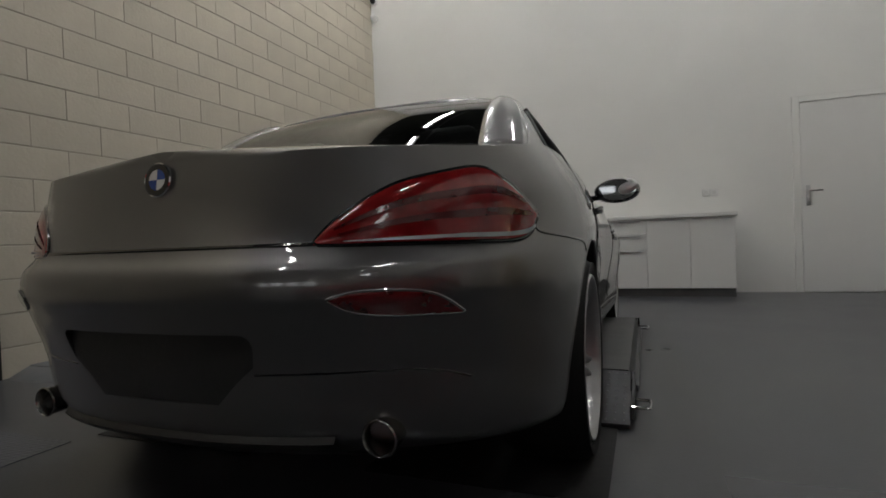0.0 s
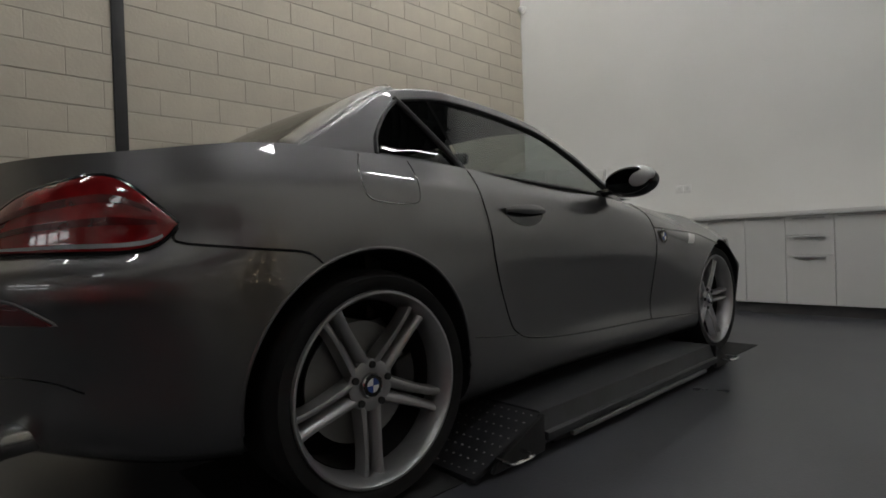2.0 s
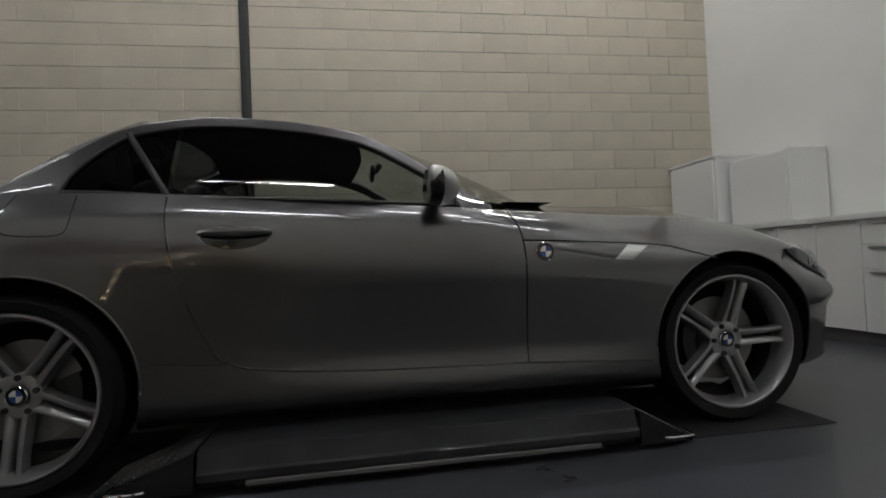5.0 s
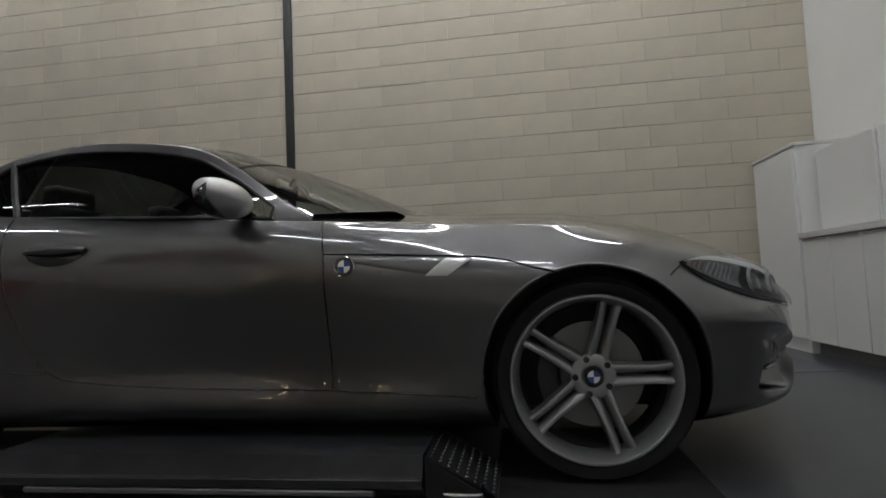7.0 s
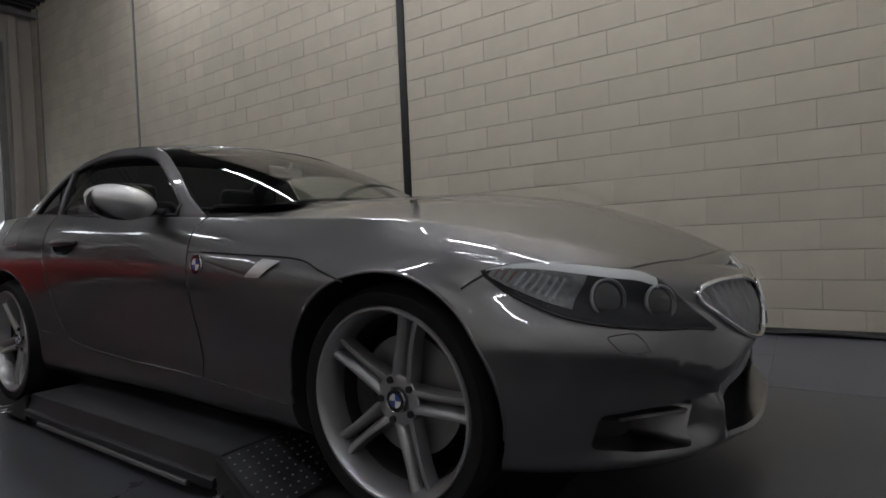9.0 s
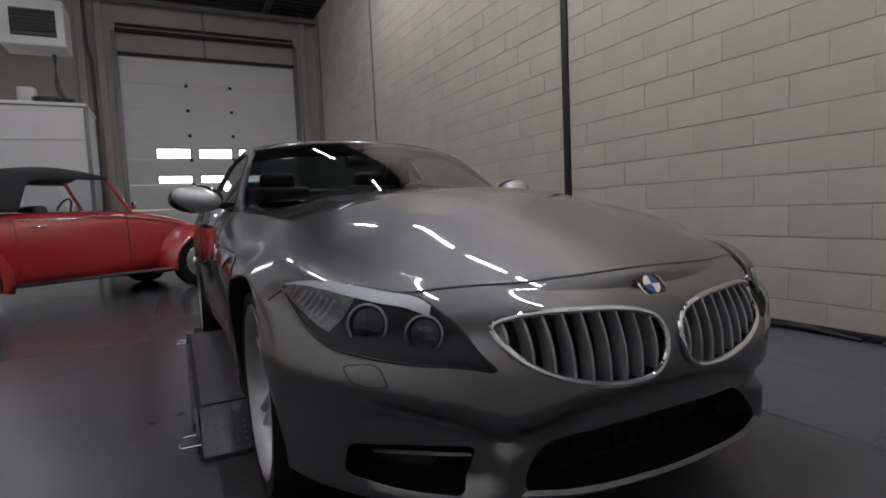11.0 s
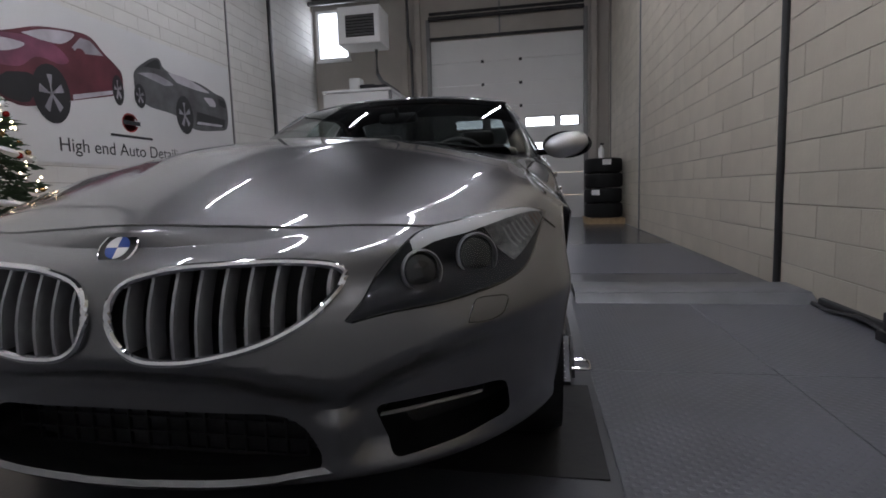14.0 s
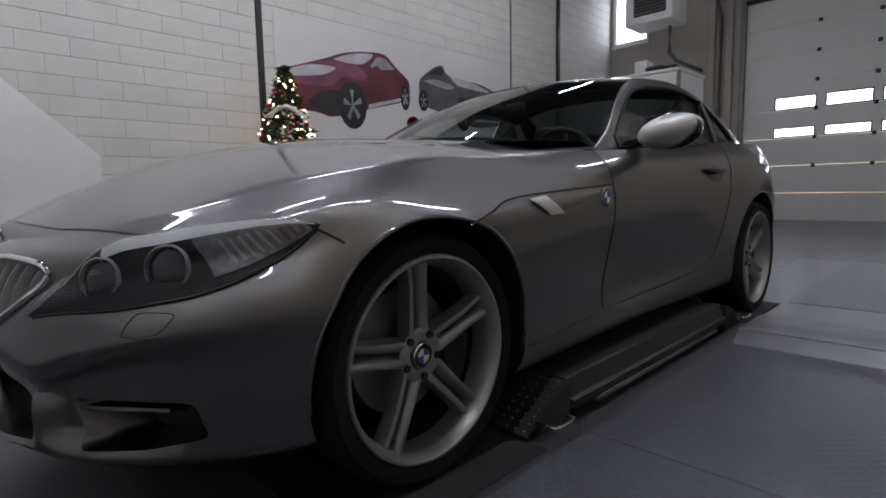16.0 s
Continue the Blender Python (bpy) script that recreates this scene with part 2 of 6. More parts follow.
# back wall with door, gate and window openings
GX0, GX1, GZ = -1.82, 1.83, 4.37
WX0, WX1, WZ0, WZ1 = 3.87, 4.75, 4.09, 5.32
DX0, DX1, DZ = 3.85, 4.74, 2.75
bm = bm_new()
yb0, yb1 = YB - 0.2, YB
box(bm, XL, GX0, yb0, yb1, 0, ZC)
box(bm, GX0, GX1, yb0, yb1, GZ, ZC)
box(bm, GX1, WX0, yb0, yb1, 0, ZC)
box(bm, WX0, WX1, yb0, yb1, WZ1, ZC)
box(bm, WX0, WX1, yb0, yb1, DZ, WZ0)
box(bm, WX0, DX0, yb0, yb1, 0, DZ)
box(bm, WX1, XR, yb0, yb1, DZ, ZC)
box(bm, DX1, XR, yb0, yb1, 0, DZ)
wall_south = tagged(part("wall_south", bm, M_GREYWALL, None, smooth=False), "grey-beige clad back wall round the sectional gate", "wall", kind="structure")

# roof sheet with ribs, purlins
bm = bm_new()
box(bm, XL - 0.25, XR + 0.25, YB - 0.3, YF + 0.3, ZC + 0.08, ZC + 0.2)
y = YB
while y < YF:
    box(bm, XL, XR, y, y + 0.09, ZC + 0.03, ZC + 0.085)
    y += 0.22
for x in (-1.2, 1.2, 3.6):
    box(bm, x - 0.05, x + 0.05, YB, YF, ZC - 0.1, ZC + 0.03)
ceiling = tagged(part("ceiling", bm, M_CEIL, None, smooth=False), "dark ribbed steel roof sheeting on purlins", "ceiling", kind="structure")

# steel columns that show between the block bays
def column(x0, x1, y, w, m, label):
    bm = bm_new()
    box(bm, min(x0, x1), max(x0, x1), y - w / 2, y + w / 2, 0, ZC, 0.006, 2)
    return tagged(part("steel_column", bm, m, None), label, "column", "steel columns along the walls", "structure")


column(XL - 0.01, XL + 0.012, 0.12, 0.085, M_STEEL, "black steel column flange between block bays")
column(XL - 0.01, XL + 0.012, -5.12, 0.04, M_GSTEEL, "grey steel joint strip between block bays")
column(XL - 0.01, XL + 0.012, -8.75, 0.04, M_GSTEEL, "grey steel joint strip between block bays")
column(XR - 0.012, XR + 0.01, 0.05, 0.085, M_STEEL, "black steel column flange between block bays")
column(XR - 0.012, XR + 0.01, -5.12, 0.04, M_GSTEEL, "grey steel joint strip between block bays")
column(XR - 0.03, XR + 0.01, -6.75, 0.11, M_STEEL, "black steel column flange between block bays")

# cable trunking along the foot of the west wall
bm = bm_new()
box(bm, XL + 0.0, XL + 0.035, 0.75, YF, 0.0, 0.045, 0.01, 2)
tagged(part("baseboard", bm, M_BLACK, None), "black rubber strip along the foot of the block wall", "baseboard", kind="structure")

# ceiling lights
def ceiling_light(at, length, turn):
    t = thing("ceiling_light", at, "white batten ceiling light with a lit tube", "lamp", "ceiling batten lights")
    bm = bm_new()
    box(bm, -0.06, 0.06, -length / 2, length / 2, 0.0, 0.06, 0.01, 2)
    part("housing", bm, M_WHITE, t)
    bm = bm_new()
    cyl(bm, (0, -length / 2 + 0.03, -0.025), (0, length / 2 - 0.03, -0.025), 0.022, n=14)
    part("tube", bm, M_TUBE, t, "glowing white tube")
    for s in (-1, 1):
        bm = bm_new()
        tube(bm, [(0, s * length * 0.35, 0.05), (0, s * length * 0.35, ZC - at[2] + 0.04)], 0.006, 6)
        part("hanger", bm, M_GSTEEL, t)
    t.rotation_euler = (0, 0, radians(turn))
    return t


# the batten at (-1.2, 1.4) is an added light to brighten the west wall
for lx, ly in ((-1.2, 3.3), (2.4, 3.5), (0.75, 2.2), (-1.2, 1.4), (-1.2, -0.6), (2.4, 0.3), (-0.9, -3.6), (2.4, -3.6)):
    ceiling_light((lx, ly, 4.95), 1.5, 0)


# ---- the grey roadster: forward is +y, rear axle at y = 0 ----
from mathutils.bvhtree import BVHTree

WB = 2.496
RT = 0.315
roadster = thing("sports_car", (0, 1.25, 0), "dark grey metallic two-seat roadster with closed hardtop", "car")


def cpart(name, bm, m, parent=None, label="", smooth=True):
    """A part of the roadster, built in world places."""
    for v in bm.verts:
        v.co.y -= 1.25
    return part(name, bm, m, parent or roadster, label, smooth)


half_width = curve([(-0.95, 0.86), (-0.5, 0.875), (0.0, 0.897), (0.5, 0.872), (1.1, 0.856), (1.8, 0.866), (2.4, 0.870), (2.8, 0.860), (3.1, 0.856), (3.4, 0.856)])


def tier(yr, yf, inset, zk, rr=0.68, nr=2.3, rf=0.85, nf=2.2):
    """One line round the body: rear end, front end, inset and height along y."""
    return dict(yr=yr, yf=yf, inset=curve(inset), z=curve(zk), rr=rr, nr=nr, rf=rf, nf=nf)


TIERS = [
    tier(-0.775, 3.185, [(-0.9, 0.10), (0, 0.08), (1.2, 0.10), (2.5, 0.08), (3.4, 0.08)], [(-0.9, 0.225), (-0.45, 0.205), (0.3, 0.17), (2.1, 0.165), (2.8, 0.155), (3.3, 0.165)], rf=1.03, nf=2.6),
    tier(-0.855, 3.245, [(-0.9, 0.03), (0, 0.02), (0.6, 0.03), (1.3, 0.038), (1.9, 0.032), (2.5, 0.02), (3.4, 0.0)], [(-0.9, 0.295), (-0.45, 0.262), (0.3, 0.235), (2.1, 0.225), (2.8, 0.205), (3.3, 0.203)], rf=1.03, nf=2.6),
    tier(-0.882, 3.255, [(-0.9, 0.01), (0, 0.0), (0.7, 0.030), (1.3, 0.052), (1.9, 0.036), (2.5, 0.0), (3.4, 0.0)], [(-0.9, 0.45), (0, 0.42), (1.2, 0.37), (2.1, 0.36), (2.8, 0.325), (3.3, 0.295)], rf=1.03, nf=2.6),
    tier(-0.907, 3.248, [(-0.9, 0.0), (0, 0.0), (0.7, 0.012), (1.3, 0.018), (1.9, 0.012), (2.5, 0.0), (2.85, 0.004), (3.15, 0.004), (3.4, 0.0)], [(-0.9, 0.575), (0, 0.57), (1.2, 0.55), (2.1, 0.52), (2.8, 0.48), (3.3, 0.425)], rf=1.03, nf=2.6),
    tier(-0.902, 3.246, [(-0.9, 0.0), (0, 0.001), (0.7, 0.003), (1.3, 0.001), (1.9, 0.003), (2.5, 0.001), (2.9, -0.008), (3.4, -0.006)], [(-0.9, 0.648), (0, 0.655), (1.2, 0.63), (2.1, 0.60), (2.6, 0.56), (3.0, 0.515), (3.3, 0.465)], rf=1.03, nf=2.42),
    tier(-0.862, 3.238, [(-0.9, 0.012), (0, 0.004), (0.7, 0.0), (1.3, 0.0), (2.0, 0.008), (2.5, 0.012), (3.0, 0.012), (3.4, 0.01)], [(-0.9, 0.692), (0, 0.745), (1.2, 0.72), (2.1, 0.675), (2.6, 0.615), (3.0, 0.55), (3.3, 0.505)], rf=0.99),
    tier(-0.828, 3.215, [(-0.9, 0.05), (-0.3, 0.035), (0.2, 0.03), (0.8, 0.028), (1.3, 0.02), (1.7, 0.04), (2.1, 0.075), (2.5, 0.10), (2.8, 0.07), (3.0, 0.045), (3.4, 0.03)], [(-0.9, 0.77), (-0.4, 0.83), (0.2, 0.865), (1.2, 0.825), (1.7, 0.79), (2.1, 0.748), (2.6, 0.69), (3.0, 0.597), (3.3, 0.56)], rr=0.6, nr=2.4),
    tier(-0.797, 3.17, [(-0.9, 0.13), (-0.3, 0.095), (0.2, 0.085), (0.8, 0.08), (1.3, 0.07), (1.7, 0.12), (2.1, 0.18), (2.5, 0.20), (2.8, 0.17), (3.0, 0.12), (3.4, 0.08)], [(-0.9, 0.905), (-0.6, 0.912), (-0.2, 0.955), (0.3, 0.945), (1.2, 0.885), (1.6, 0.858), (2.0, 0.834), (2.2, 0.821), (2.4, 0.793), (2.5, 0.770), (2.7, 0.722), (2.82, 0.688), (3.0, 0.642), (3.2, 0.592)], rr=0.5, nr=2.6),
]
crown = curve([(-0.8, 0.025), (-0.4, 0.045), (0.0, 0.045), (1.2, 0.06), (1.6, 0.078), (2.0, 0.090), (2.4, 0.094), (2.8, 0.082), (3.0, 0.062), (3.17, 0.028)])
ridge_x = curve([(1.7, 0.44), (2.4, 0.31), (3.15, 0.10)])
ridge_h = curve([(1.5, 0.0), (1.9, 0.006), (2.8, 0.006), (3.13, 0.001)])
NS, SUB, NT = 230, 9, 34


def ease(t):
    t = min(max(t, 0.0), 1.0)
    return t * t * (3 - 2 * t)


def nose(p):
    """Stretch the front end: longer, taller and a little wider than the base lines."""
    k = ease((p[1] - 2.1) / 0.72)
    return Vector((p[0] * (1 + 0.035 * k), p[1] + 0.052 * k, p[2] * (1 + 0.052 * k)))


crease = curve([(0.0, 0.435), (0.22, 0.425), (0.36, 0.392), (0.43, 0.380), (0.52, 0.415), (0.60, 0.444), (0.70, 0.472), (0.90, 0.50)])


def undercut(p):
    """The bumper falls back below its crease and comes forward again to the lower lip."""
    if p.y < -0.3:
        d = ease((0.594 - p.z) / 0.04) * 0.6 * ease((-0.42 - p.y) / 0.25) + 0.8 * ease((0.58 - p.z) / 0.2) * ease((-0.42 - p.y) / 0.25)
        return p + Vector((-0.3 * p.x, 1, 0)).normalized() * 0.018 * d
    if p.y < 2.65 or p.z > 0.62:
        return p
    zc = crease(abs(p.x))
    d = ease((zc - p.z) / 0.06) * ease((p.z - 0.196) / 0.065) * ease((p.y - 2.72) / 0.22) * (1 - 0.75 * ease((abs(p.x) - 0.60) / 0.16))
    rib = math.exp(-((abs(p.x) - 0.425) / 0.035) ** 2) * ease((0.36 - p.z) / 0.06)
    d *= 1 - 0.85 * rib
    belt = ease((zc + 0.10 - p.z) / 0.09) if p.z > zc else max(0.0, 1 - (zc - p.z) / 0.24)
    belt *= ease((abs(p.x) - 0.50) / 0.22) * ease((p.y - 2.66) / 0.22)
    out = Vector((p.x / 0.64, (p.y - 2.42) / 0.81, 0)).normalized()
    return p + out * (0.034 * belt - 0.048 * d)


def ring_point(t, s):
    """Place on a tier at s in 0..1, from the rear's middle to the nose."""
    g = 0.5 - 0.5 * math.cos(math.pi * s)
    g = lerp(g, s, 0.08)
    y = t["yr"] + (t["yf"] - t["yr"]) * g
    dr, df = (y - t["yr"]) / t["rr"], (t["yf"] - y) / t["rf"]
    c = 1.0
    if dr < 1:
        c *= max(0.0, 1 - (1 - dr) ** t["nr"]) ** (1 / t["nr"])
    if df < 1:
        c *= max(0.0, 1 - (1 - df) ** t["nf"]) ** (1 / t["nf"])
    return Vector(((half_width(y) - t["inset"](y)) * c, y, t["z"](y)))


def top_z(x, xe, y, ze):
    k = 1 - (x / xe) ** 2 if xe > 1e-6 else 0
    z = ze + crown(y) * k
    if y > 1.5 and xe > 0.1:
        d = (ridge_x(y) - abs(x)) / 0.045
        z += ridge_h(y) / (1 + math.exp(-4 * d)) + 0.4 * ridge_h(y) / (1 + d * d)
    return z


def body_half():
    rows = []
    for i in range(NS + 1):
        s = i / NS
        base = [ring_point(t, s) for t in TIERS]
        row = [nose((0, base[0].y, base[0].z))]
        n = (len(TIERS) - 1) * SUB
        for k in range(n + 1):
            u = k / SUB
            row.append(undercut(nose([cat([b[c] for b in base], u) for c in range(3)])))
        e = base[-1]
        for k in range(1, NT + 1):
            x = e.x * (1 - k / NT)
            row.append(nose((x, e.y, top_z(x, e.x, e.y, e.z))))
        rows.append(row)
    return rows


def solid_body():
    bm = bm_new()
    rows = body_half()
    grid(bm, rows)
    grid(bm, [[Vector((-p.x, p.y, p.z)) for p in r] for r in rows], flip=True)
    bmesh.ops.remove_doubles(bm, verts=bm.verts, dist=0.0004)
    bmesh.ops.dissolve_degenerate(bm, edges=bm.edges, dist=0.0003)
    bmesh.ops.recalc_face_normals(bm, faces=bm.faces)
    return bm


skin = solid_body()
skin_tree = BVHTree.FromBMesh(skin)


def drop(p, d):
    """The first place on the skin from p along d."""
    hit = skin_tree.ray_cast(Vector(p), Vector(d).normalized())
    return (hit[0], hit[1]) if hit[0] else (None, None)


def prism(outline, axis, a, b):
    """A closed cutter: outline in the plane across the axis, from a to b."""
    bm = bm_new()

    def at(p, h):
        return (h, p[0], p[1]) if axis == "x" else (p[0], h, p[1])
    va = [bm.verts.new(at(p, a)) for p in outline]
    vb = [bm.verts.new(at(p, b)) for p in outline]
    bm.faces.new(va)
    bm.faces.new(vb[::-1])
    n = len(outline)
    for i in range(n):
        bm.faces.new((va[(i + 1) % n], va[i], vb[i], vb[(i + 1) % n]))
    bmesh.ops.recalc_face_normals(bm, faces=bm.faces)
    return bm


def rounded(points, r=0.03, seg=5):
    """Round the corners of a polygon."""
    out = []
    n = len(points)
    for i in range(n):
        a, b, c = (Vector(points[(i + k) % n]) for k in (-1, 0, 1))
        ra = min(r, (a - b).length * 0.45)
        rb = min(r, (c - b).length * 0.45)
        p, q = b + (a - b).normalized() * ra, b + (c - b).normalized() * rb
        for k in range(seg + 1):
            t = k / seg
            out.append(tuple((1 - t) ** 2 * p + 2 * t * (1 - t) * b + t * t * q))
    return out


def mirror2(outline):
    return [(-x, z) for x, z in outline][::-1]


def circle2(cy, cz, r, n=56):
    return [(cy + r * math.cos(k * math.tau / n), cz + r * math.sin(k * math.tau / n)) for k in range(n)]


# outlines across the car, as (x, z)
KIDNEY = rounded([(0.019, 0.53), (0.045, 0.575), (0.14, 0.596), (0.33, 0.602), (0.428, 0.59), (0.422, 0.55), (0.38, 0.50), (0.29, 0.458), (0.17, 0.434), (0.075, 0.436), (0.032, 0.468)], 0.05)
LOWER_INTAKE = rounded([(-0.405, 0.220), (-0.33, 0.322), (-0.10, 0.330), (0.10, 0.330), (0.33, 0.322), (0.405, 0.220), (0.2, 0.178), (-0.2, 0.178)], 0.06)
SIDE_INTAKE = rounded([(0.465, 0.322), (0.705, 0.330), (0.712, 0.252), (0.62, 0.230), (0.50, 0.222)], 0.02)
PLATE = rounded([(-0.29, 0.52), (0.29, 0.52), (0.25, 0.36), (-0.25, 0.36)], 0.04)

cutters = []
for sx in (1, -1):
    cutters.append(prism(circle2(0.0, 0.325, 0.362), "x", sx * 0.50, sx * 1.2))
    cutters.append(prism(circle2(WB, 0.325, 0.344), "x", sx * 0.50, sx * 1.2))
    cutters.append(prism(KIDNEY if sx > 0 else mirror2(KIDNEY), "y", 3.06, 3.6))
    duct = prism(SIDE_INTAKE if sx > 0 else mirror2(SIDE_INTAKE), "y", 2.80, 3.6)
    for v in duct.verts:
        if v.co.y < 3:
            v.co.y = 3.05 - 0.85 * (abs(v.co.x) - 0.47)
    for f in duct.faces:
        f.material_index = 1 if all(v.co.y < 3.2 for v in f.verts) else 2
    cutters.append(duct)
cutters.append(prism(LOWER_INTAKE, "y", 3.12, 3.6))
cutters.append(prism(PLATE, "y", -1.2, -0.838))
cab = bm_new()
box(cab, -0.66, 0.66, 0.12, 1.62, 0.40, 1.3)
cutters.append(cab)


def carve(bm, cutters, m_out, m_in):
    """Subtract the cutters; their walls take the second material."""
    me = bpy.data.meshes.new("shell")
    bm.to_mesh(me)
    me.materials.append(m_out)
    me.materials.append(m_in)
    ob = new("shell", me)
    tools = []
    for c in cutters:
        cm = bpy.data.meshes.new("tool")
        c.to_mesh(cm)
        c.free()
        cm.materials.append(m_out)
        cm.materials.append(m_in)
        cm.polygons.foreach_set("material_index", [0 if p.material_index == 2 else 1 for p in cm.polygons])
        t = new("tool", cm)
        tools.append(t)
        md = ob.modifiers.new("cut", "BOOLEAN")
        md.operation, md.solver, md.object = "DIFFERENCE", "EXACT", t
    dg = bpy.context.evaluated_depsgraph_get()
    out = bpy.data.meshes.new_from_object(ob.evaluated_get(dg))
    for o in tools + [ob]:
        d = o.data
        bpy.data.objects.remove(o)
        bpy.data.meshes.remove(d)
    return out


me = carve(skin, cutters, M_PAINT, M_BLACK)
res = bm_new()
res.from_mesh(me)
bpy.data.meshes.remove(me)
body = cpart("body", res, [M_PAINT, M_BLACK], label="dark grey metallic bodywork")

# ---- greenhouse ----
belt_z = curve([(-0.25, 0.95), (0.1, 0.958), (0.45, 0.935), (0.9, 0.91), (1.3, 0.888), (1.6, 0.868)])
belt_x = curve([(-0.25, 0.72), (0.1, 0.765), (0.5, 0.785), (1.0, 0.785), (1.4, 0.765), (1.6, 0.735)])
rail_z = curve([(-0.15, 0.962), (-0.02, 1.045), (0.12, 1.14), (0.3, 1.225), (0.55, 1.262), (0.8, 1.246), (1.05, 1.198), (1.25, 1.095), (1.45, 0.955), (1.58, 0.872)])


def side_point(y, z):
    """The side of the hardtop at a height: leaning in."""
    h = max(0.0, z - belt_z(y))
    return Vector((belt_x(y) - 0.52 * h - 0.35 * h * h, y, z))


Y_A, Y_C = 1.44, 0.10


def glass_top(y):
    if y >= Y_A or y <= Y_C:
        return belt_z(y)
    k = min(1.0, (y - Y_C) / 0.20)
    arch = math.sqrt(max(0, 1 - (1 - k) ** 2))
    return belt_z(y) + 0.004 + max(0.0, (rail_z(y) - 0.048 - belt_z(y))) * arch


def mirrored(rows, s):
    return [[Vector((p.x * s, p.y, p.z)) for p in r] for r in rows]


YS = [lerp(-0.15, 1.57, i / 110) for i in range(111)]
for s in (1, -1):
    rows = []
    for y in YS:
        lo, hi = (glass_top(y) if Y_C < y < Y_A else belt_z(y) - 0.02), rail_z(y)
        rows.append([side_point(y, lerp(lo, max(hi, lo + 0.002), k / 6)) for k in range(7)])
    bm = bm_new()
    grid(bm, mirrored(rows, s), flip=s > 0)
    ob = cpart("roof_pillar", bm, M_PAINT)
    sol = ob.modifiers.new("thick", "SOLIDIFY")
    sol.thickness, sol.offset = 0.02, -1
    # side glass in two panes with a dark bar between
    for a, b, nm in ((Y_C, 0.43, "quarter_window"), (0.445, Y_A, "side_window")):
        rows = []
        for i in range(41):
            y = lerp(a, b, i / 40)
            rows.append([side_point(y, lerp(belt_z(y) - 0.015, glass_top(y) + 0.004, k / 8)) - Vector((0.008, 0, 0)) for k in range(9)])
        bm = bm_new()
        grid(bm, mirrored(rows, s), flip=s > 0)
        ob = cpart(nm, bm, M_GLASS if nm == "side_window" else M_REARGL, label="dark tinted glass")
        ob.visible_shadow = False
    bm = bm_new()
    tube(bm, [Vector((s * 1, 1, 1)) * side_point(0.437 - 0.17 * k, lerp(belt_z(0.43), glass_top(0.30), k)) for k in [j / 8 for j in range(9)]], 0.011)
    cpart("window_bar", bm, M_BLACK)
    bm = bm_new()
    edge = [side_point(y, belt_z(y)) for y in YS if Y_C <= y <= Y_A] + [side_point(y, glass_top(y)) for y in YS[::-1] if Y_C < y < Y_A]
    tube(bm, [Vector((p.x * s, p.y, p.z)) for p in edge], 0.007, 6, True)
    cpart("window_seal", bm, M_BLACK, label="black window seal")


def span(front_c, front_e, rear_c, rear_e, n=24, m=16, bow=0.0, flat=2.2):
    """A skin across the car between a front and a rear edge, each given by its middle and its end."""
    rows = []
    for i in range(m + 1):
        t = i / m
        c = Vector(front_c).lerp(Vector(rear_c), t)
        e = Vector(front_e).lerp(Vector(rear_e), t)
        c.z += bow * math.sin(math.pi * t)
        e.z += bow * math.sin(math.pi * t) * 0.9
        row = []
        for k in range(-n, n + 1):
            u = abs(k / n)
            f = u ** flat
            row.append(Vector((math.copysign(e.x * u, k), lerp(c.y, e.y, f), lerp(c.z, e.z, f))))
        rows.append(row)
    return rows


roof_c = curve([(0.36, 1.290), (0.6, 1.308), (0.85, 1.294), (1.10, 1.252)])
e_top = side_point(1.03, rail_z(1.03))
e_bot = side_point(1.56, rail_z(1.56))
e_rear = side_point(0.28, rail_z(0.28))
bm = bm_new()
grid(bm, span((0, 1.93, 0.902), e_bot, (0, 1.10, 1.248), e_top, bow=0.025))
ws = cpart("windscreen", bm, M_WSCREEN, label="clear laminated windscreen")
ws.visible_shadow = False
bm = bm_new()
rows = []
for i in range(21):
    t = i / 20
    ye = lerp(1.03, 0.28, t)
    e = side_point(ye, rail_z(ye))
    c = Vector((0, lerp(1.10, 0.36, t), roof_c(lerp(1.10, 0.36, t))))
    rows.append([Vector((math.copysign(e.x * abs(k / 16), k), lerp(c.y, e.y, abs(k / 16) ** 2), lerp(c.z, e.z, abs(k / 16) ** 2.6))) for k in range(-16, 17)])
grid(bm, rows, flip=True)
ob = cpart("roof_panel", bm, M_PAINT, label="dark grey metal hardtop")
sol = ob.modifiers.new("thick", "SOLIDIFY")
sol.thickness, sol.offset = 0.03, -1
bm = bm_new()
grid(bm, [[p - Vector((0, 0, 0.045)) for p in r] for r in rows])
cpart("headliner", bm, M_LINER)
# rear glass and the buttresses at its sides
gl_f, gl_r = Vector((0.50, 0.30, 1.245)), Vector((0.57, -0.14, 0.985))
bm = bm_new()
grid(bm, span((0, 0.36, 1.285), gl_f, (0, -0.20, 0.998), gl_r, bow=0.03))
ob = cpart("rear_window", bm, M_REARGL, label="dark heated rear glass")
ob.visible_shadow = False
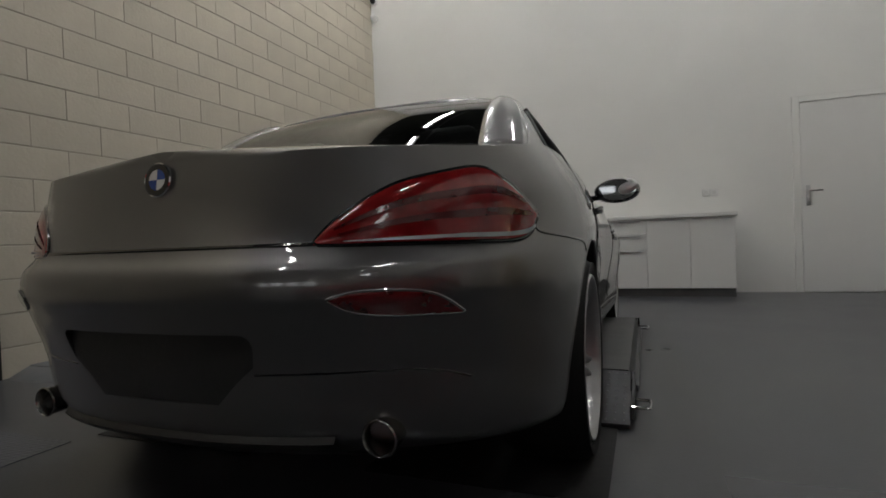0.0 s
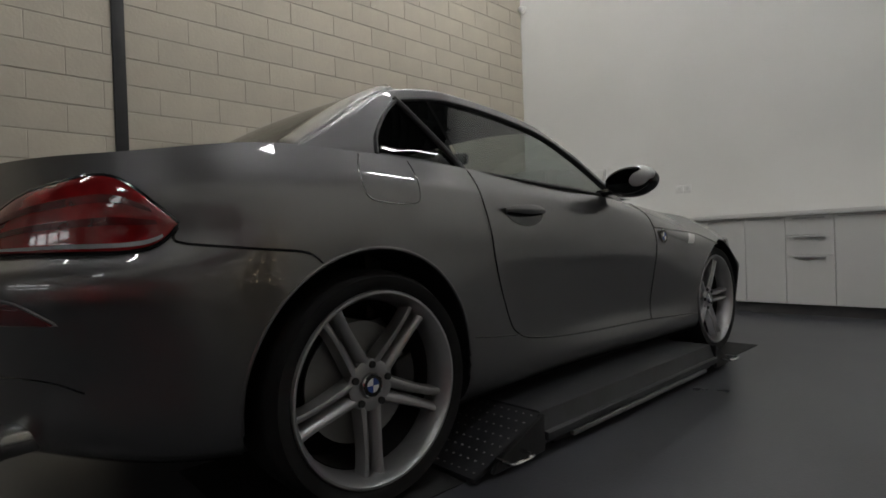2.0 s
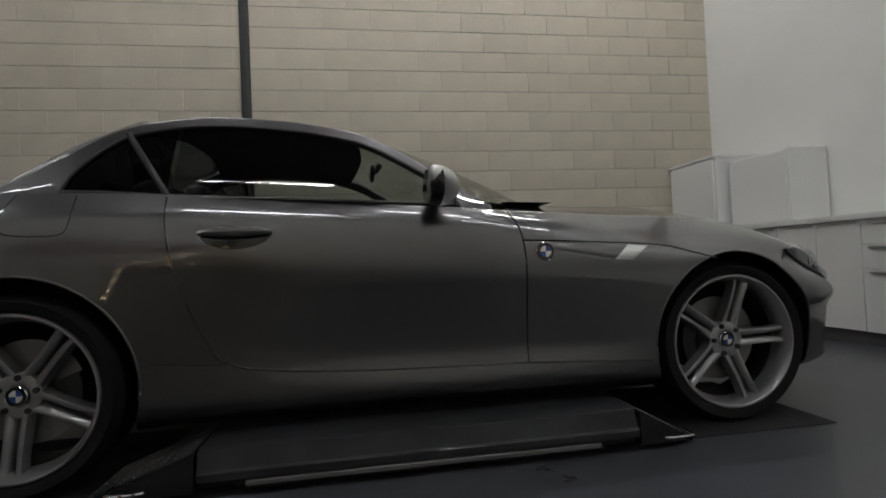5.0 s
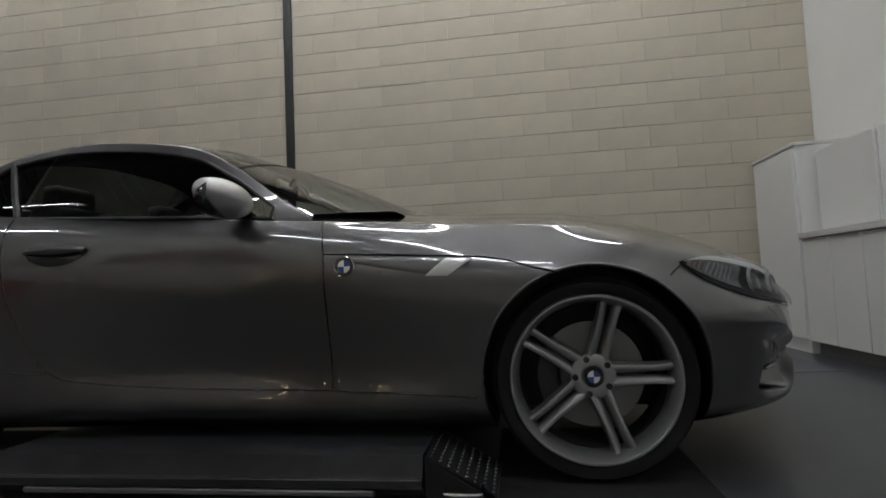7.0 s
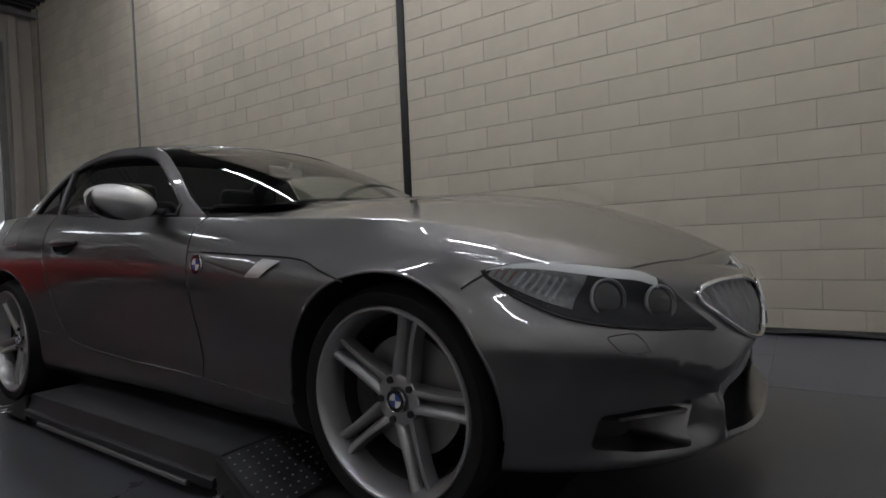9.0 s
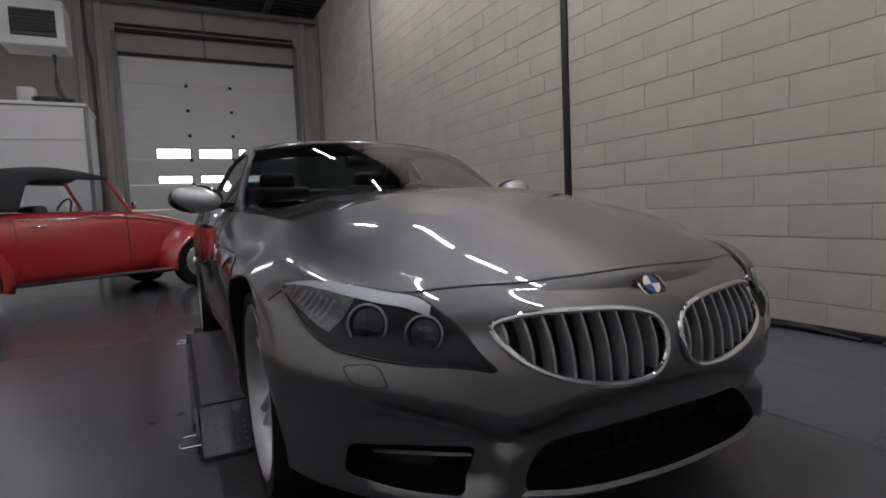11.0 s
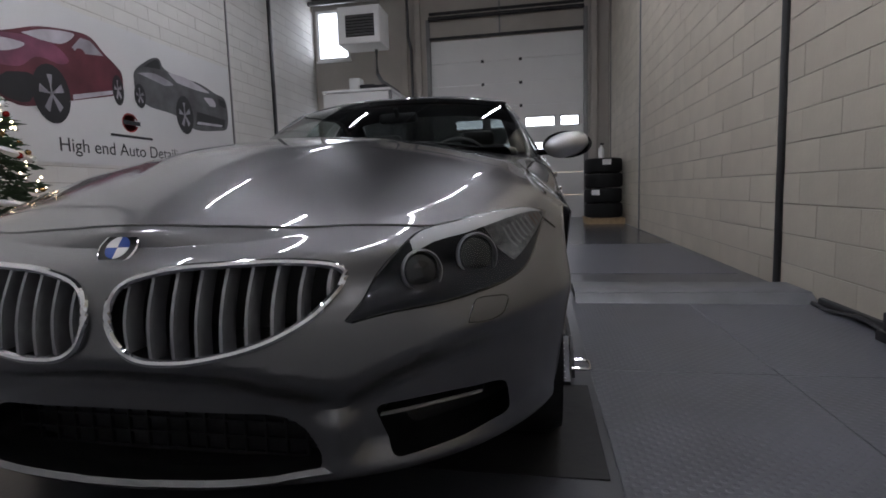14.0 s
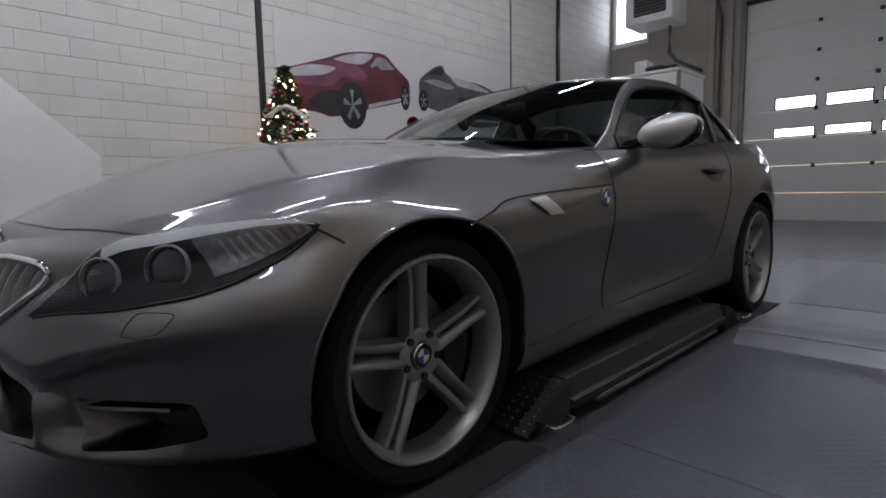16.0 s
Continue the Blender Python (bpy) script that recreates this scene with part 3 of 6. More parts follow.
for s in (1, -1):
    rows = []
    for i in range(17):
        t = i / 16
        y = lerp(0.29, -0.15, t)
        o = side_point(y, rail_z(y))
        g = gl_f.lerp(gl_r, t) + Vector((0, 0, 0.03 * math.sin(math.pi * t) * 0.9))
        rows.append([Vector((s * lerp(o.x, g.x, k / 8), lerp(o.y, g.y, k / 8), lerp(o.z, g.z, k / 8) + 0.018 * math.sin(math.pi * k / 8))) for k in range(9)])
    bm = bm_new()
    grid(bm, rows, flip=s < 0)
    ob = cpart("buttress", bm, M_PAINT)
    sol = ob.modifiers.new("thick", "SOLIDIFY")
    sol.thickness, sol.offset = 0.02, -1

# ---- wheels ----
def wheel(x, y, s, width, turn):
    t = new("wheel")
    t.parent = roadster
    tagged(t, "silver five double-spoke alloy wheel with low tyre")
    t.location = (x * s, y - 1.25, RT)
    w = width / 2
    R = RT
    rim = 0.256
    bm = bm_new()
    prof = [(rim + 0.0015, -w + 0.006), (rim + 0.013, -w - 0.003), (rim + 0.04, -w - 0.006), (R - 0.018, -w + 0.004), (R - 0.004, -w + 0.022), (R, -w + 0.05),
            (R, w - 0.05), (R - 0.004, w - 0.022), (R - 0.018, w - 0.004), (rim + 0.04, w + 0.006), (rim + 0.013, w + 0.003), (rim + 0.0015, w - 0.006)]
    lathe(bm, [(r, h * s) for r, h in prof], (0, 0, 0), "x", 72)
    part("tyre", bm, M_TYRE, t, "black low-profile tyre")
    bm = bm_new()
    prof = [(0.229, w - 0.080), (0.232, w - 0.050), (0.236, w - 0.028), (0.242, w - 0.012), (0.247, w - 0.001), (0.251, w + 0.004), (0.257, w + 0.004), (0.261, w - 0.004), (0.255, w - 0.012)]
    lathe(bm, [(r, h * s) for r, h in prof], (0, 0, 0), "x", 72)
    part("rim", bm, M_RIM, t, "silver rim lip")
    # barrel in dark steel colour: the shade behind the spokes is put into it
    bm = bm_new()
    lathe(bm, [(r, h * s) for r, h in [(0.232, -w), (0.224, -w * 0.3), (0.224, w * 0.2), (0.226, w - 0.078)]], (0, 0, 0), "x", 72)
    part("barrel", bm, M_STEEL, t, "rim barrel darkened for the shade inside the wheel")
    face = w - 0.025
    for k in range(5):
        ang = math.pi / 2 + math.pi + k * math.tau / 5 + turn
        for side in (-1, 1):
            bm = bm_new()
            rows = []
            for i in range(13):
                f = i / 12
                r = lerp(0.055, 0.238, f)
                mid = side * (lerp(0.021, 0.0165, f) + 0.007 * f ** 4)
                hw = lerp(0.0150, 0.0105, f) + 0.003 * f ** 6
                dep = lerp(-0.022, 0.0, f ** 1.3) + 0.004 * math.sin(math.pi * f)
                top = side * hw * 0.25
                sec = [(mid - hw * 1.25, -0.04), (mid - hw, -0.014), (mid + top - hw * 0.5, -0.002), (mid + top, 0.0), (mid + top + hw * 0.5, -0.002), (mid + hw, -0.014), (mid + hw * 1.25, -0.04), (mid - hw * 1.25, -0.04)]
                row = []
                for q, d in sec:
                    yy, zz = r * math.cos(ang) - q * math.sin(ang), r * math.sin(ang) + q * math.cos(ang)
                    row.append(Vector((s * (face + dep + d), yy, zz)))
                rows.append(row)
            grid(bm, rows)
            bmesh.ops.recalc_face_normals(bm, faces=bm.faces)
            part("spoke", bm, M_RIM, t)
    bm = bm_new()
    lathe(bm, [(0.0, -0.03), (0.072, -0.03), (0.07, -0.006), (0.062, -0.002), (0.036, -0.006), (0.034, -0.012)] if s > 0 else [(0.0, 0.03), (0.072, 0.03), (0.07, 0.006), (0.062, 0.002), (0.036, 0.006), (0.034, 0.012)], (s * (face - 0.02), 0, 0), "x", 40)
    hub = part("hub", bm, M_RIM, t)
    for k in range(5):
        ang = math.pi / 2 + k * math.tau / 5 + turn
        bm = bm_new()
        cyl(bm, (s * (face - 0.035), 0.056 * math.cos(ang), 0.056 * math.sin(ang)), (s * (face - 0.016), 0.056 * math.cos(ang), 0.056 * math.sin(ang)), 0.011, 0.0095, 12)
        part("wheel_bolt", bm, M_STEEL, hub)
    emblem(t, Vector((s * (face - 0.018), 0, 0)), Vector((s, 0, 0)), 0.032)
    bm = bm_new()
    lathe(bm, [(0.05, 0.0), (0.165, 0.0), (0.168, 0.012), (0.05, 0.012)], (s * (w - 0.12), 0, 0), "x", 48)
    part("brake_disc", bm, M_GSTEEL, t, "grey ventilated brake disc")
    bm = bm_new()
    rows = []
    for i in range(9):
        a = radians(lerp(150, 215, i / 8)) if y > 1 else radians(lerp(-30, 20, i / 8))
        rows.append([Vector((s * (w - 0.12 + d), r * math.cos(a), r * math.sin(a))) for r, d in ((0.10, 0.035), (0.12, 0.045), (0.172, 0.045), (0.178, 0.03))])
    grid(bm, rows)
    ob = part("brake_caliper", bm, M_STEEL, t)
    sol = ob.modifiers.new("thick", "SOLIDIFY")
    sol.thickness = 0.02
    return t


def emblem(parent, at, normal, r):
    """A round quartered badge in blue and white with a dark chrome-edged ring."""
    q = normal.to_track_quat("Z", "Y").to_matrix().to_4x4()
    m = Matrix.Translation(at) @ q
    bm = bm_new()
    lathe(bm, [(0.0, -0.004), (r, -0.004), (r, 0.002), (r * 0.94, 0.004), (r * 0.9, 0.0025), (0.0, 0.0025)], (0, 0, 0), "z", 36)
    bm.transform(m)
    ring = part("badge", bm, M_CHROME, parent, "round badge with chrome edge")
    bm = bm_new()
    lathe(bm, [(r * 0.6, 0.0028), (r * 0.9, 0.0028), (r * 0.9, 0.0034), (r * 0.6, 0.0034)], (0, 0, 0), "z", 36)
    bm.transform(m)
    part("badge_ring", bm, M_GLOSSB, ring)
    for k in range(4):
        bm = bm_new()
        c = bm.verts.new((0, 0, 0.0036))
        vs = [bm.verts.new((r * 0.6 * math.cos(a), r * 0.6 * math.sin(a), 0.0036)) for a in [k * math.pi / 2 + j * math.pi / 16 for j in range(9)]]
        for a, b in zip(vs, vs[1:]):
            bm.faces.new((c, a, b))
        bm.transform(m)
        part("badge_quarter", bm, M_BLUE if k % 2 == 0 else M_WENAMEL, ring, smooth=False)
    return ring


for s in (1, -1):
    wheel(0.765, 0.0, s, 0.24, -0.06 if s > 0 else 0.25)
    wheel(0.722, WB, s, 0.205, 0.35 if s > 0 else 0.52)

# ---- the roadster's parts ----
def smooth_line(pts, n):
    """A smooth run of n + 1 places through the given ones."""
    pts = [Vector(p) for p in pts]
    return [Vector([cat([p[c] for p in pts], k / n * (len(pts) - 1)) for c in range(3)]) for k in range(n + 1)]


def settle(p, out, lift):
    """Bring a place onto the skin along out, then lift it off by some millimetres."""
    out = Vector(out).normalized()
    hit, nor = drop(Vector(p) + out * 0.25, -out)
    if hit is None:
        hit, nor, _, _ = skin_tree.find_nearest(Vector(p))
    return hit + nor * lift


def flipx(pts, s):
    return [Vector((q.x * s, q.y, q.z)) for q in (nose(p) for p in pts)]


def seam(name, pts, out, r=0.0034, n=40, s=1, m=None, parent=None):
    """A shut line laid on the skin."""
    o = Vector((out[0] * s, out[1], out[2]))
    bm = bm_new()
    tube(bm, [settle(p, o, -0.0006) for p in smooth_line(flipx(pts, s), n)], r, 6)
    return cpart(name, bm, m or M_GLOSSB, parent)


def patch(name, up, low, out, m, s=1, lift=0.003, n=28, k=10, bulge=0.0, parent=None, label=""):
    """A panel on the skin between an upper and a lower line."""
    o = Vector((out[0] * s, out[1], out[2]))
    U, L = smooth_line(flipx(up, s), n), smooth_line(flipx(low, s), n)
    rows = []
    for i in range(n + 1):
        row = []
        for j in range(k + 1):
            t = j / k
            f = math.sin(math.pi * i / n) * math.sin(math.pi * t)
            row.append(settle(L[i].lerp(U[i], t), o, lift + bulge * f ** 0.5))
        rows.append(row)
    bm = bm_new()
    grid(bm, rows)
    bmesh.ops.recalc_face_normals(bm, faces=bm.faces)
    ob = cpart(name, bm, m, parent, label)
    return ob


def rim_line(name, up, low, out, m, s=1, r=0.004, parent=None, lift=0.002):
    o = Vector((out[0] * s, out[1], out[2]))
    pts = smooth_line(flipx(up, s), 30) + smooth_line(flipx(low, s), 30)[::-1][1:-1]
    bm = bm_new()
    tube(bm, [settle(p, o, lift) for p in pts], r, 6, True)
    return cpart(name, bm, m, parent)


SIDE = (1, 0, 0.15)
M_BROW = mat("satin silver", (0.55, 0.55, 0.55), 0.45, metal=0.3, var=0.05)
M_LAMPIN = mat("dark lamp housing", (0.014, 0.014, 0.016), 0.6, var=0.15, scale=30, spec=0.15)
M_LAMPREF = mat("hazy reflector", (0.16, 0.16, 0.165), 0.35, metal=0.6, var=0.4, scale=60)
M_AMBER = mat("dull amber", (0.12, 0.06, 0.04), 0.3, coat=0.5, var=0.2, scale=40)
M_LAMPGREY = mat("satin lamp grey", (0.30, 0.30, 0.31), 0.35, metal=0.6, var=0.1, scale=30)
for s in (1, -1):
    # tail lamp
    up = [(0.413, -0.805, 0.706), (0.455, -0.771, 0.757), (0.548, -0.714, 0.82), (0.64, -0.649, 0.849), (0.709, -0.579, 0.861), (0.76, -0.529, 0.826), (0.812, -0.468, 0.756)]
    low = [(0.413, -0.805, 0.700), (0.50, -0.77, 0.697), (0.608, -0.714, 0.696), (0.70, -0.63, 0.694), (0.77, -0.55, 0.694), (0.80, -0.50, 0.71), (0.812, -0.468, 0.752)]
    OUT = (0.6, -0.8, 0.12)
    lamp = patch("tail_lamp", up, low, OUT, M_REDLENS, s, 0.004, 40, 14, 0.012, label="red wrap-round tail lamp lens")
    rim_line("lamp_edge", up, low, OUT, M_GLOSSB, s, 0.005, lamp)
    for a, b, mm, lf in ((0.03, 0.10, M_LAMPGREY, 0.015), (0.34, 0.44, M_REDDARK, 0.0185), (0.62, 0.72, M_REDDARK, 0.0185)):
        U, L = smooth_line(up, 24), smooth_line(low, 24)
        q1 = [L[i].lerp(U[i], b) for i in range(3, 22)]
        q0 = [L[i].lerp(U[i], a) for i in range(3, 22)]
        patch("lamp_band", q1, q0, OUT, mm, s, lf if a < 0.1 else 0.0165, 24, 3, parent=lamp)
    # rear marker
    up = [(0.455, -0.83, 0.592), (0.52, -0.803, 0.606), (0.637, -0.733, 0.597), (0.70, -0.68, 0.552)]
    low = [(0.455, -0.83, 0.588), (0.50, -0.816, 0.566), (0.579, -0.774, 0.553), (0.70, -0.68, 0.549)]
    mk = patch("rear_reflector", up, low, OUT, M_REDDARK, s, 0.003, 24, 6, 0.003, label="dark red reflector in the bumper")
    rim_line("reflector_edge", up, low, OUT, M_PAINT, s, 0.0035, mk)
    # headlamp
    up = [(0.442, 3.191, 0.477), (0.459, 3.152, 0.506), (0.479, 3.095, 0.56), (0.508, 3.035, 0.598), (0.535, 3.005, 0.611), (0.572, 2.973, 0.618), (0.61, 2.935, 0.627), (0.648, 2.892, 0.634), (0.684, 2.849, 0.639), (0.73, 2.79, 0.641), (0.767, 2.74, 0.632)]
    low = [(0.442, 3.191, 0.473), (0.501, 3.154, 0.484), (0.597, 3.08, 0.492), (0.686, 2.976, 0.51), (0.729, 2.891, 0.536), (0.756, 2.80, 0.583), (0.767, 2.74, 0.630)]
    OUT = (0.72, 0.68, 0.2)
    lamp = patch("headlamp", up, low, OUT, M_LAMPIN, s, 0.006, 40, 12, label="swept-back headlamp with twin rings")
    rim_line("lamp_edge", up, low, OUT, M_GLOSSB, s, 0.004, lamp)
    U, L = smooth_line(up, 40), smooth_line(low, 40)
    patch("lamp_brow", [L[i].lerp(U[i], 0.98) for i in range(11, 40)], [L[i].lerp(U[i], 0.80) for i in range(11, 40)], OUT, M_BROW, s, 0.009, 24, 3, parent=lamp, label="silver brow panel")
    for (cx, cy, cz), r in (((0.54, 3.074, 0.536), 0.042), ((0.632, 2.985, 0.553), 0.047)):
        cq = nose((cx, cy, cz))
        p = settle((cq.x * s, cq.y, cq.z), (OUT[0] * s, OUT[1], OUT[2]), 0.015)
        nrm = Vector((0.30 * s, 0.95, 0.05)).normalized()
        q = (nrm * 0.3 + Vector((OUT[0] * s, OUT[1], OUT[2])) * 0.7).to_track_quat("Z", "Y").to_matrix().to_4x4()
        bm = bm_new()
        lathe(bm, [(r, 0.0), (r, 0.008), (r * 0.93, 0.010), (r * 0.90, 0.005), (r * 0.90, 0.0)], (0, 0, 0), "z", 36)
        bm.transform(Matrix.Translation(p) @ q)
        cpart("lamp_ring", bm, M_LAMPGREY, lamp, "pale ring light")
        bm = bm_new()
        lathe(bm, [(0.0, 0.014), (r * 0.45, 0.011), (r * 0.8, 0.003)], (0, 0, 0), "z", 28)
        bm.transform(Matrix.Translation(p) @ q)
        cpart("projector_lens", bm, M_GLOSSB, lamp)
    patch("lamp_reflector", [L[i].lerp(U[i], 0.80) for i in range(24, 39)], [L[i].lerp(U[i], 0.14) for i in range(24, 39)], OUT, M_LAMPREF, s, 0.0085, 20, 5, parent=lamp, label="pale reflector behind the lens")
    for k in range(9):
        a = 27 + k * 1.2
        i0, i1 = int(a), int(a) + 1
        patch("reflector_rib", [L[i0].lerp(L[i1], a - i0 + q).lerp(U[i0].lerp(U[i1], a - i0 + q), 0.70) for q in (0, 0.45)], [L[i0].lerp(L[i1], a - i0 + q).lerp(U[i0].lerp(U[i1], a - i0 + q), 0.24) for q in (0, 0.45)], OUT, M_LAMPGREY if k < 6 else M_AMBER, s, 0.0105, 2, 4, parent=lamp)
    lens = patch("lamp_lens", up, low, OUT, M_CLEAR, s, 0.012, 40, 12, 0.020, parent=lamp, label="clear lens")
    lens.visible_shadow = False
    # washer cover and shut lines
    w = [(0.631, 3.082, 0.449), (0.632, 3.065, 0.470), (0.640, 3.048, 0.486), (0.662, 3.028, 0.488), (0.687, 2.999, 0.484), (0.686, 3.01, 0.468), (0.679, 3.027, 0.454), (0.655, 3.055, 0.447), (0.631, 3.082, 0.449)]
    seam("washer_cover", w, (0.7, 0.7, 0.1), 0.0016, 40, s)
    seam("bumper_seam", [(0.812, -0.468, 0.745), (0.82, -0.467, 0.713), (0.87, -0.336, 0.695), (0.889, -0.208, 0.681), (0.893, -0.166, 0.655)], SIDE, s=s)
    seam("door_seam", [(0.80, 0.44, 0.93), (0.864, 0.453, 0.795), (0.868, 0.493, 0.611), (0.857, 0.567, 0.439), (0.851, 0.626, 0.372), (0.845, 0.752, 0.338), (0.835, 1.1, 0.31), (0.841, 1.66, 0.297)], SIDE, s=s, n=70)
    seam("door_front_seam", [(0.799, 1.616, 0.868), (0.858, 1.651, 0.739), (0.849, 1.658, 0.464), (0.84, 1.66, 0.299)], SIDE, s=s)
    seam("sill_seam", [(0.868, 0.385, 0.392), (0.86, 0.50, 0.378), (0.851, 0.62, 0.367)], SIDE, s=s, r=0.002)
    seam("skirt_seam", [(0.84, 1.66, 0.296), (0.85, 1.9, 0.284), (0.857, 2.136, 0.272)], SIDE, s=s, r=0.0032)
    seam("bonnet_side_seam", [(0.858, 1.651, 0.739), (0.86, 1.896, 0.726), (0.861, 2.183, 0.706), (0.865, 2.302, 0.664), (0.868, 2.385, 0.632)], SIDE, s=s, r=0.0035)
    seam("lamp_seam", [(0.805, 2.69, 0.596), (0.79, 2.71, 0.612), (0.767, 2.745, 0.634)], SIDE, s=s)
    # side gill
    gill = patch("side_gill", [(0.86, 1.75, 0.722), (0.862, 1.95, 0.714), (0.862, 2.14, 0.700)], [(0.86, 1.75, 0.705), (0.862, 1.95, 0.665), (0.867, 2.06, 0.650)], SIDE, M_PAINT, s, 0.002, 20, 6, 0.004)
    patch("gill_trim", [(0.862, 2.055, 0.706), (0.862, 2.135, 0.698)], [(0.866, 1.99, 0.653), (0.867, 2.062, 0.650)], SIDE, M_SILVER, s, 0.007, 8, 6, 0.003, parent=gill, label="pale silver indicator trim")
    at = settle((0.863 * s, 1.727, 0.693), (s, 0, 0.1), 0.006) - Vector((0, 1.25, 0))
    emblem(roadster, at, Vector((s, 0, 0.05)), 0.034)
    # door handle; a flat black patch on the skin draws its recess's shade
    bm = bm_new()
    rows = []
    for i in range(15):
        t = i / 14
        y = lerp(0.555, 0.775, t)
        h = math.sin(math.pi * t) ** 0.6
        rows.append([settle((0.86 * s, y, 0.785 - 0.042 * h * math.cos(a) * (1 if math.cos(a) > 0 else 0.55)), (s, 0, 0.1), 0.0015) for a in [math.pi * j / 8 for j in range(9)]])
    grid(bm, rows)
    bmesh.ops.recalc_face_normals(bm, faces=bm.faces)
    rec = cpart("door_handle", bm, M_GLOSSB, label="body-coloured handle over a flat black patch for the recess's shade")
    bm = bm_new()
    rows = []
    for i in range(15):
        t = i / 14
        y = lerp(0.55, 0.782, t)
        c = settle((0.86 * s, y, 0.798), (s, 0, 0.1), 0.004 + 0.02 * math.sin(math.pi * t) ** 0.5)
        w = 0.008 + 0.010 * math.sin(math.pi * t)
        rows.append([c + Vector((s * 0.008 * math.cos(a), 0, w * math.sin(a))) for a in [j * math.tau / 10 for j in range(11)]])
    grid(bm, rows)
    bmesh.ops.recalc_face_normals(bm, faces=bm.faces)
    cpart("grip", bm, M_PAINT, rec)
    # door mirror
    bm = bm_new()
    c = Vector((0.912 * s, 1.33, 0.932))
    rows = []
    for i in range(19):
        th = math.pi * i / 18
        row = []
        for k in range(25):
            ph = math.tau * k / 24
            nx, ny, nz = math.sin(th) * math.cos(ph), math.sin(th) * math.sin(ph), math.cos(th)
            px, py, pz = nx * 0.115, ny * (0.085 if ny > 0 else 0.03), nz * 0.064
            px *= 1 - 0.12 * max(0, -nz)
            py -= 0.02 * nx
            row.append(c + Vector((px * s, py, pz + 0.016 * nx)))
        rows.append(row)
    grid(bm, rows)
    bmesh.ops.remove_doubles(bm, verts=bm.verts, dist=1e-4)
    bmesh.ops.recalc_face_normals(bm, faces=bm.faces)
    mir = cpart("door_mirror", bm, M_SILVER, label="silver door mirror housing")
    bm = bm_new()
    bmesh.ops.create_circle(bm, cap_ends=True, segments=28, radius=1, matrix=Matrix.Translation(c + Vector((0, -0.031, 0.0))) @ Matrix.Rotation(math.pi / 2, 4, "X") @ Matrix.Diagonal((0.098, 0.053, 1, 1)))
    cpart("mirror_glass", bm, M_MIRROR, mir, "mirror glass")
    bm = bm_new()
    lathe(bm, [(0.9, -0.002), (1.0, 0.002), (1.10, 0.022), (1.12, 0.04), (1.0, 0.045)], (0, 0, 0), "z", 28)
    bm.transform(Matrix.Translation(c + Vector((0, -0.028, 0))) @ Matrix.Rotation(-math.pi / 2, 4, "X") @ Matrix.Diagonal((0.108, 0.06, 1, 1)))
    cpart("mirror_frame", bm, M_GLOSSB, mir)
    bm = bm_new()
    rows = [[p + Vector((0, 0.03 * math.cos(a), 0.016 * math.sin(a))) for a in [j * math.tau / 10 for j in range(11)]] for p in smooth_line(flipx([(0.75, 1.34, 0.895), (0.82, 1.34, 0.90), (0.87, 1.335, 0.90)], s), 8)]
    grid(bm, rows)
    bmesh.ops.recalc_face_normals(bm, faces=bm.faces)
    cpart("mirror_arm", bm, M_GLOSSB, mir)
    # kidney grille: frame and bars
    K = KIDNEY if s > 0 else mirror2(KIDNEY)
    bm = bm_new()
    tube(bm, [settle((x, 3.3, z), (0, 1, 0), 0.004) for x, z in K], 0.0075, 8, True)
    kg = cpart("kidney_grille", bm, M_CHROME, label="chrome-framed kidney grille with silver bars")
    for k in range(9):
        x = lerp(0.055, 0.405, k / 8)
        zs = []
        for (x0, z0), (x1, z1) in zip(KIDNEY, KIDNEY[1:] + KIDNEY[:1]):
            if (x0 - x) * (x1 - x) < 0:
                zs.append(lerp(z0, z1, (x - x0) / (x1 - x0)))
        if len(zs) < 2:
            continue
        bm = bm_new()
        rows = []
        for i in range(13):
            p = settle((x * s, 3.3, min(zs)), (0, 1, 0), 0).lerp(settle((x * s, 3.3, max(zs)), (0, 1, 0), 0), i / 12)
            p.y += 0.012 * math.sin(math.pi * i / 12)
            rows.append([p + Vector((dx, dy, 0)) for dx, dy in ((-0.004, -0.045), (-0.0055, -0.012), (-0.003, -0.004), (0.003, -0.004), (0.0055, -0.012), (0.004, -0.045))])
        grid(bm, rows)
        bmesh.ops.recalc_face_normals(bm, faces=bm.faces)
        cpart("grille_bar", bm, M_LAMPGREY, kg)
    # fin in the side intake
    bm = bm_new()
    rows = []
    for i in range(13):
        x = lerp(0.485, 0.69, i / 12)
        p = settle((x * s, 3.2, lerp(0.298, 0.308, i / 12)), (0.2 * s, 1, 0), -0.008)
        rows.append([p + Vector((0, dy, dz)) for dy, dz in ((-0.06, 0.006), (0.0, 0.005), (0.006, 0.0), (0.0, -0.004), (-0.06, -0.004))])
    grid(bm, rows)
    bmesh.ops.recalc_face_normals(bm, faces=bm.faces)
    cpart("intake_fin", bm, M_PAINT)
    # exhaust
    bm = bm_new()
    lathe(bm, [(0.030, 0.09), (0.035, 0.05), (0.038, 0.0), (0.041, -0.008), (0.038, -0.011), (0.034, -0.005), (0.031, 0.02), (0.028, 0.085)], (0.522 * s, -0.752, 0.292), "y", 36)
    ex = cpart("exhaust_tip", bm, M_EXH, label="round chrome exhaust tip")
    bm = bm_new()
    bmesh.ops.create_circle(bm, cap_ends=True, segments=28, radius=0.031, matrix=Matrix.Translation((0.522 * s, -0.705, 0.292)) @ Matrix.Rotation(math.pi / 2, 4, "X"))
    cpart("exhaust_bore", bm, M_MAT, ex)
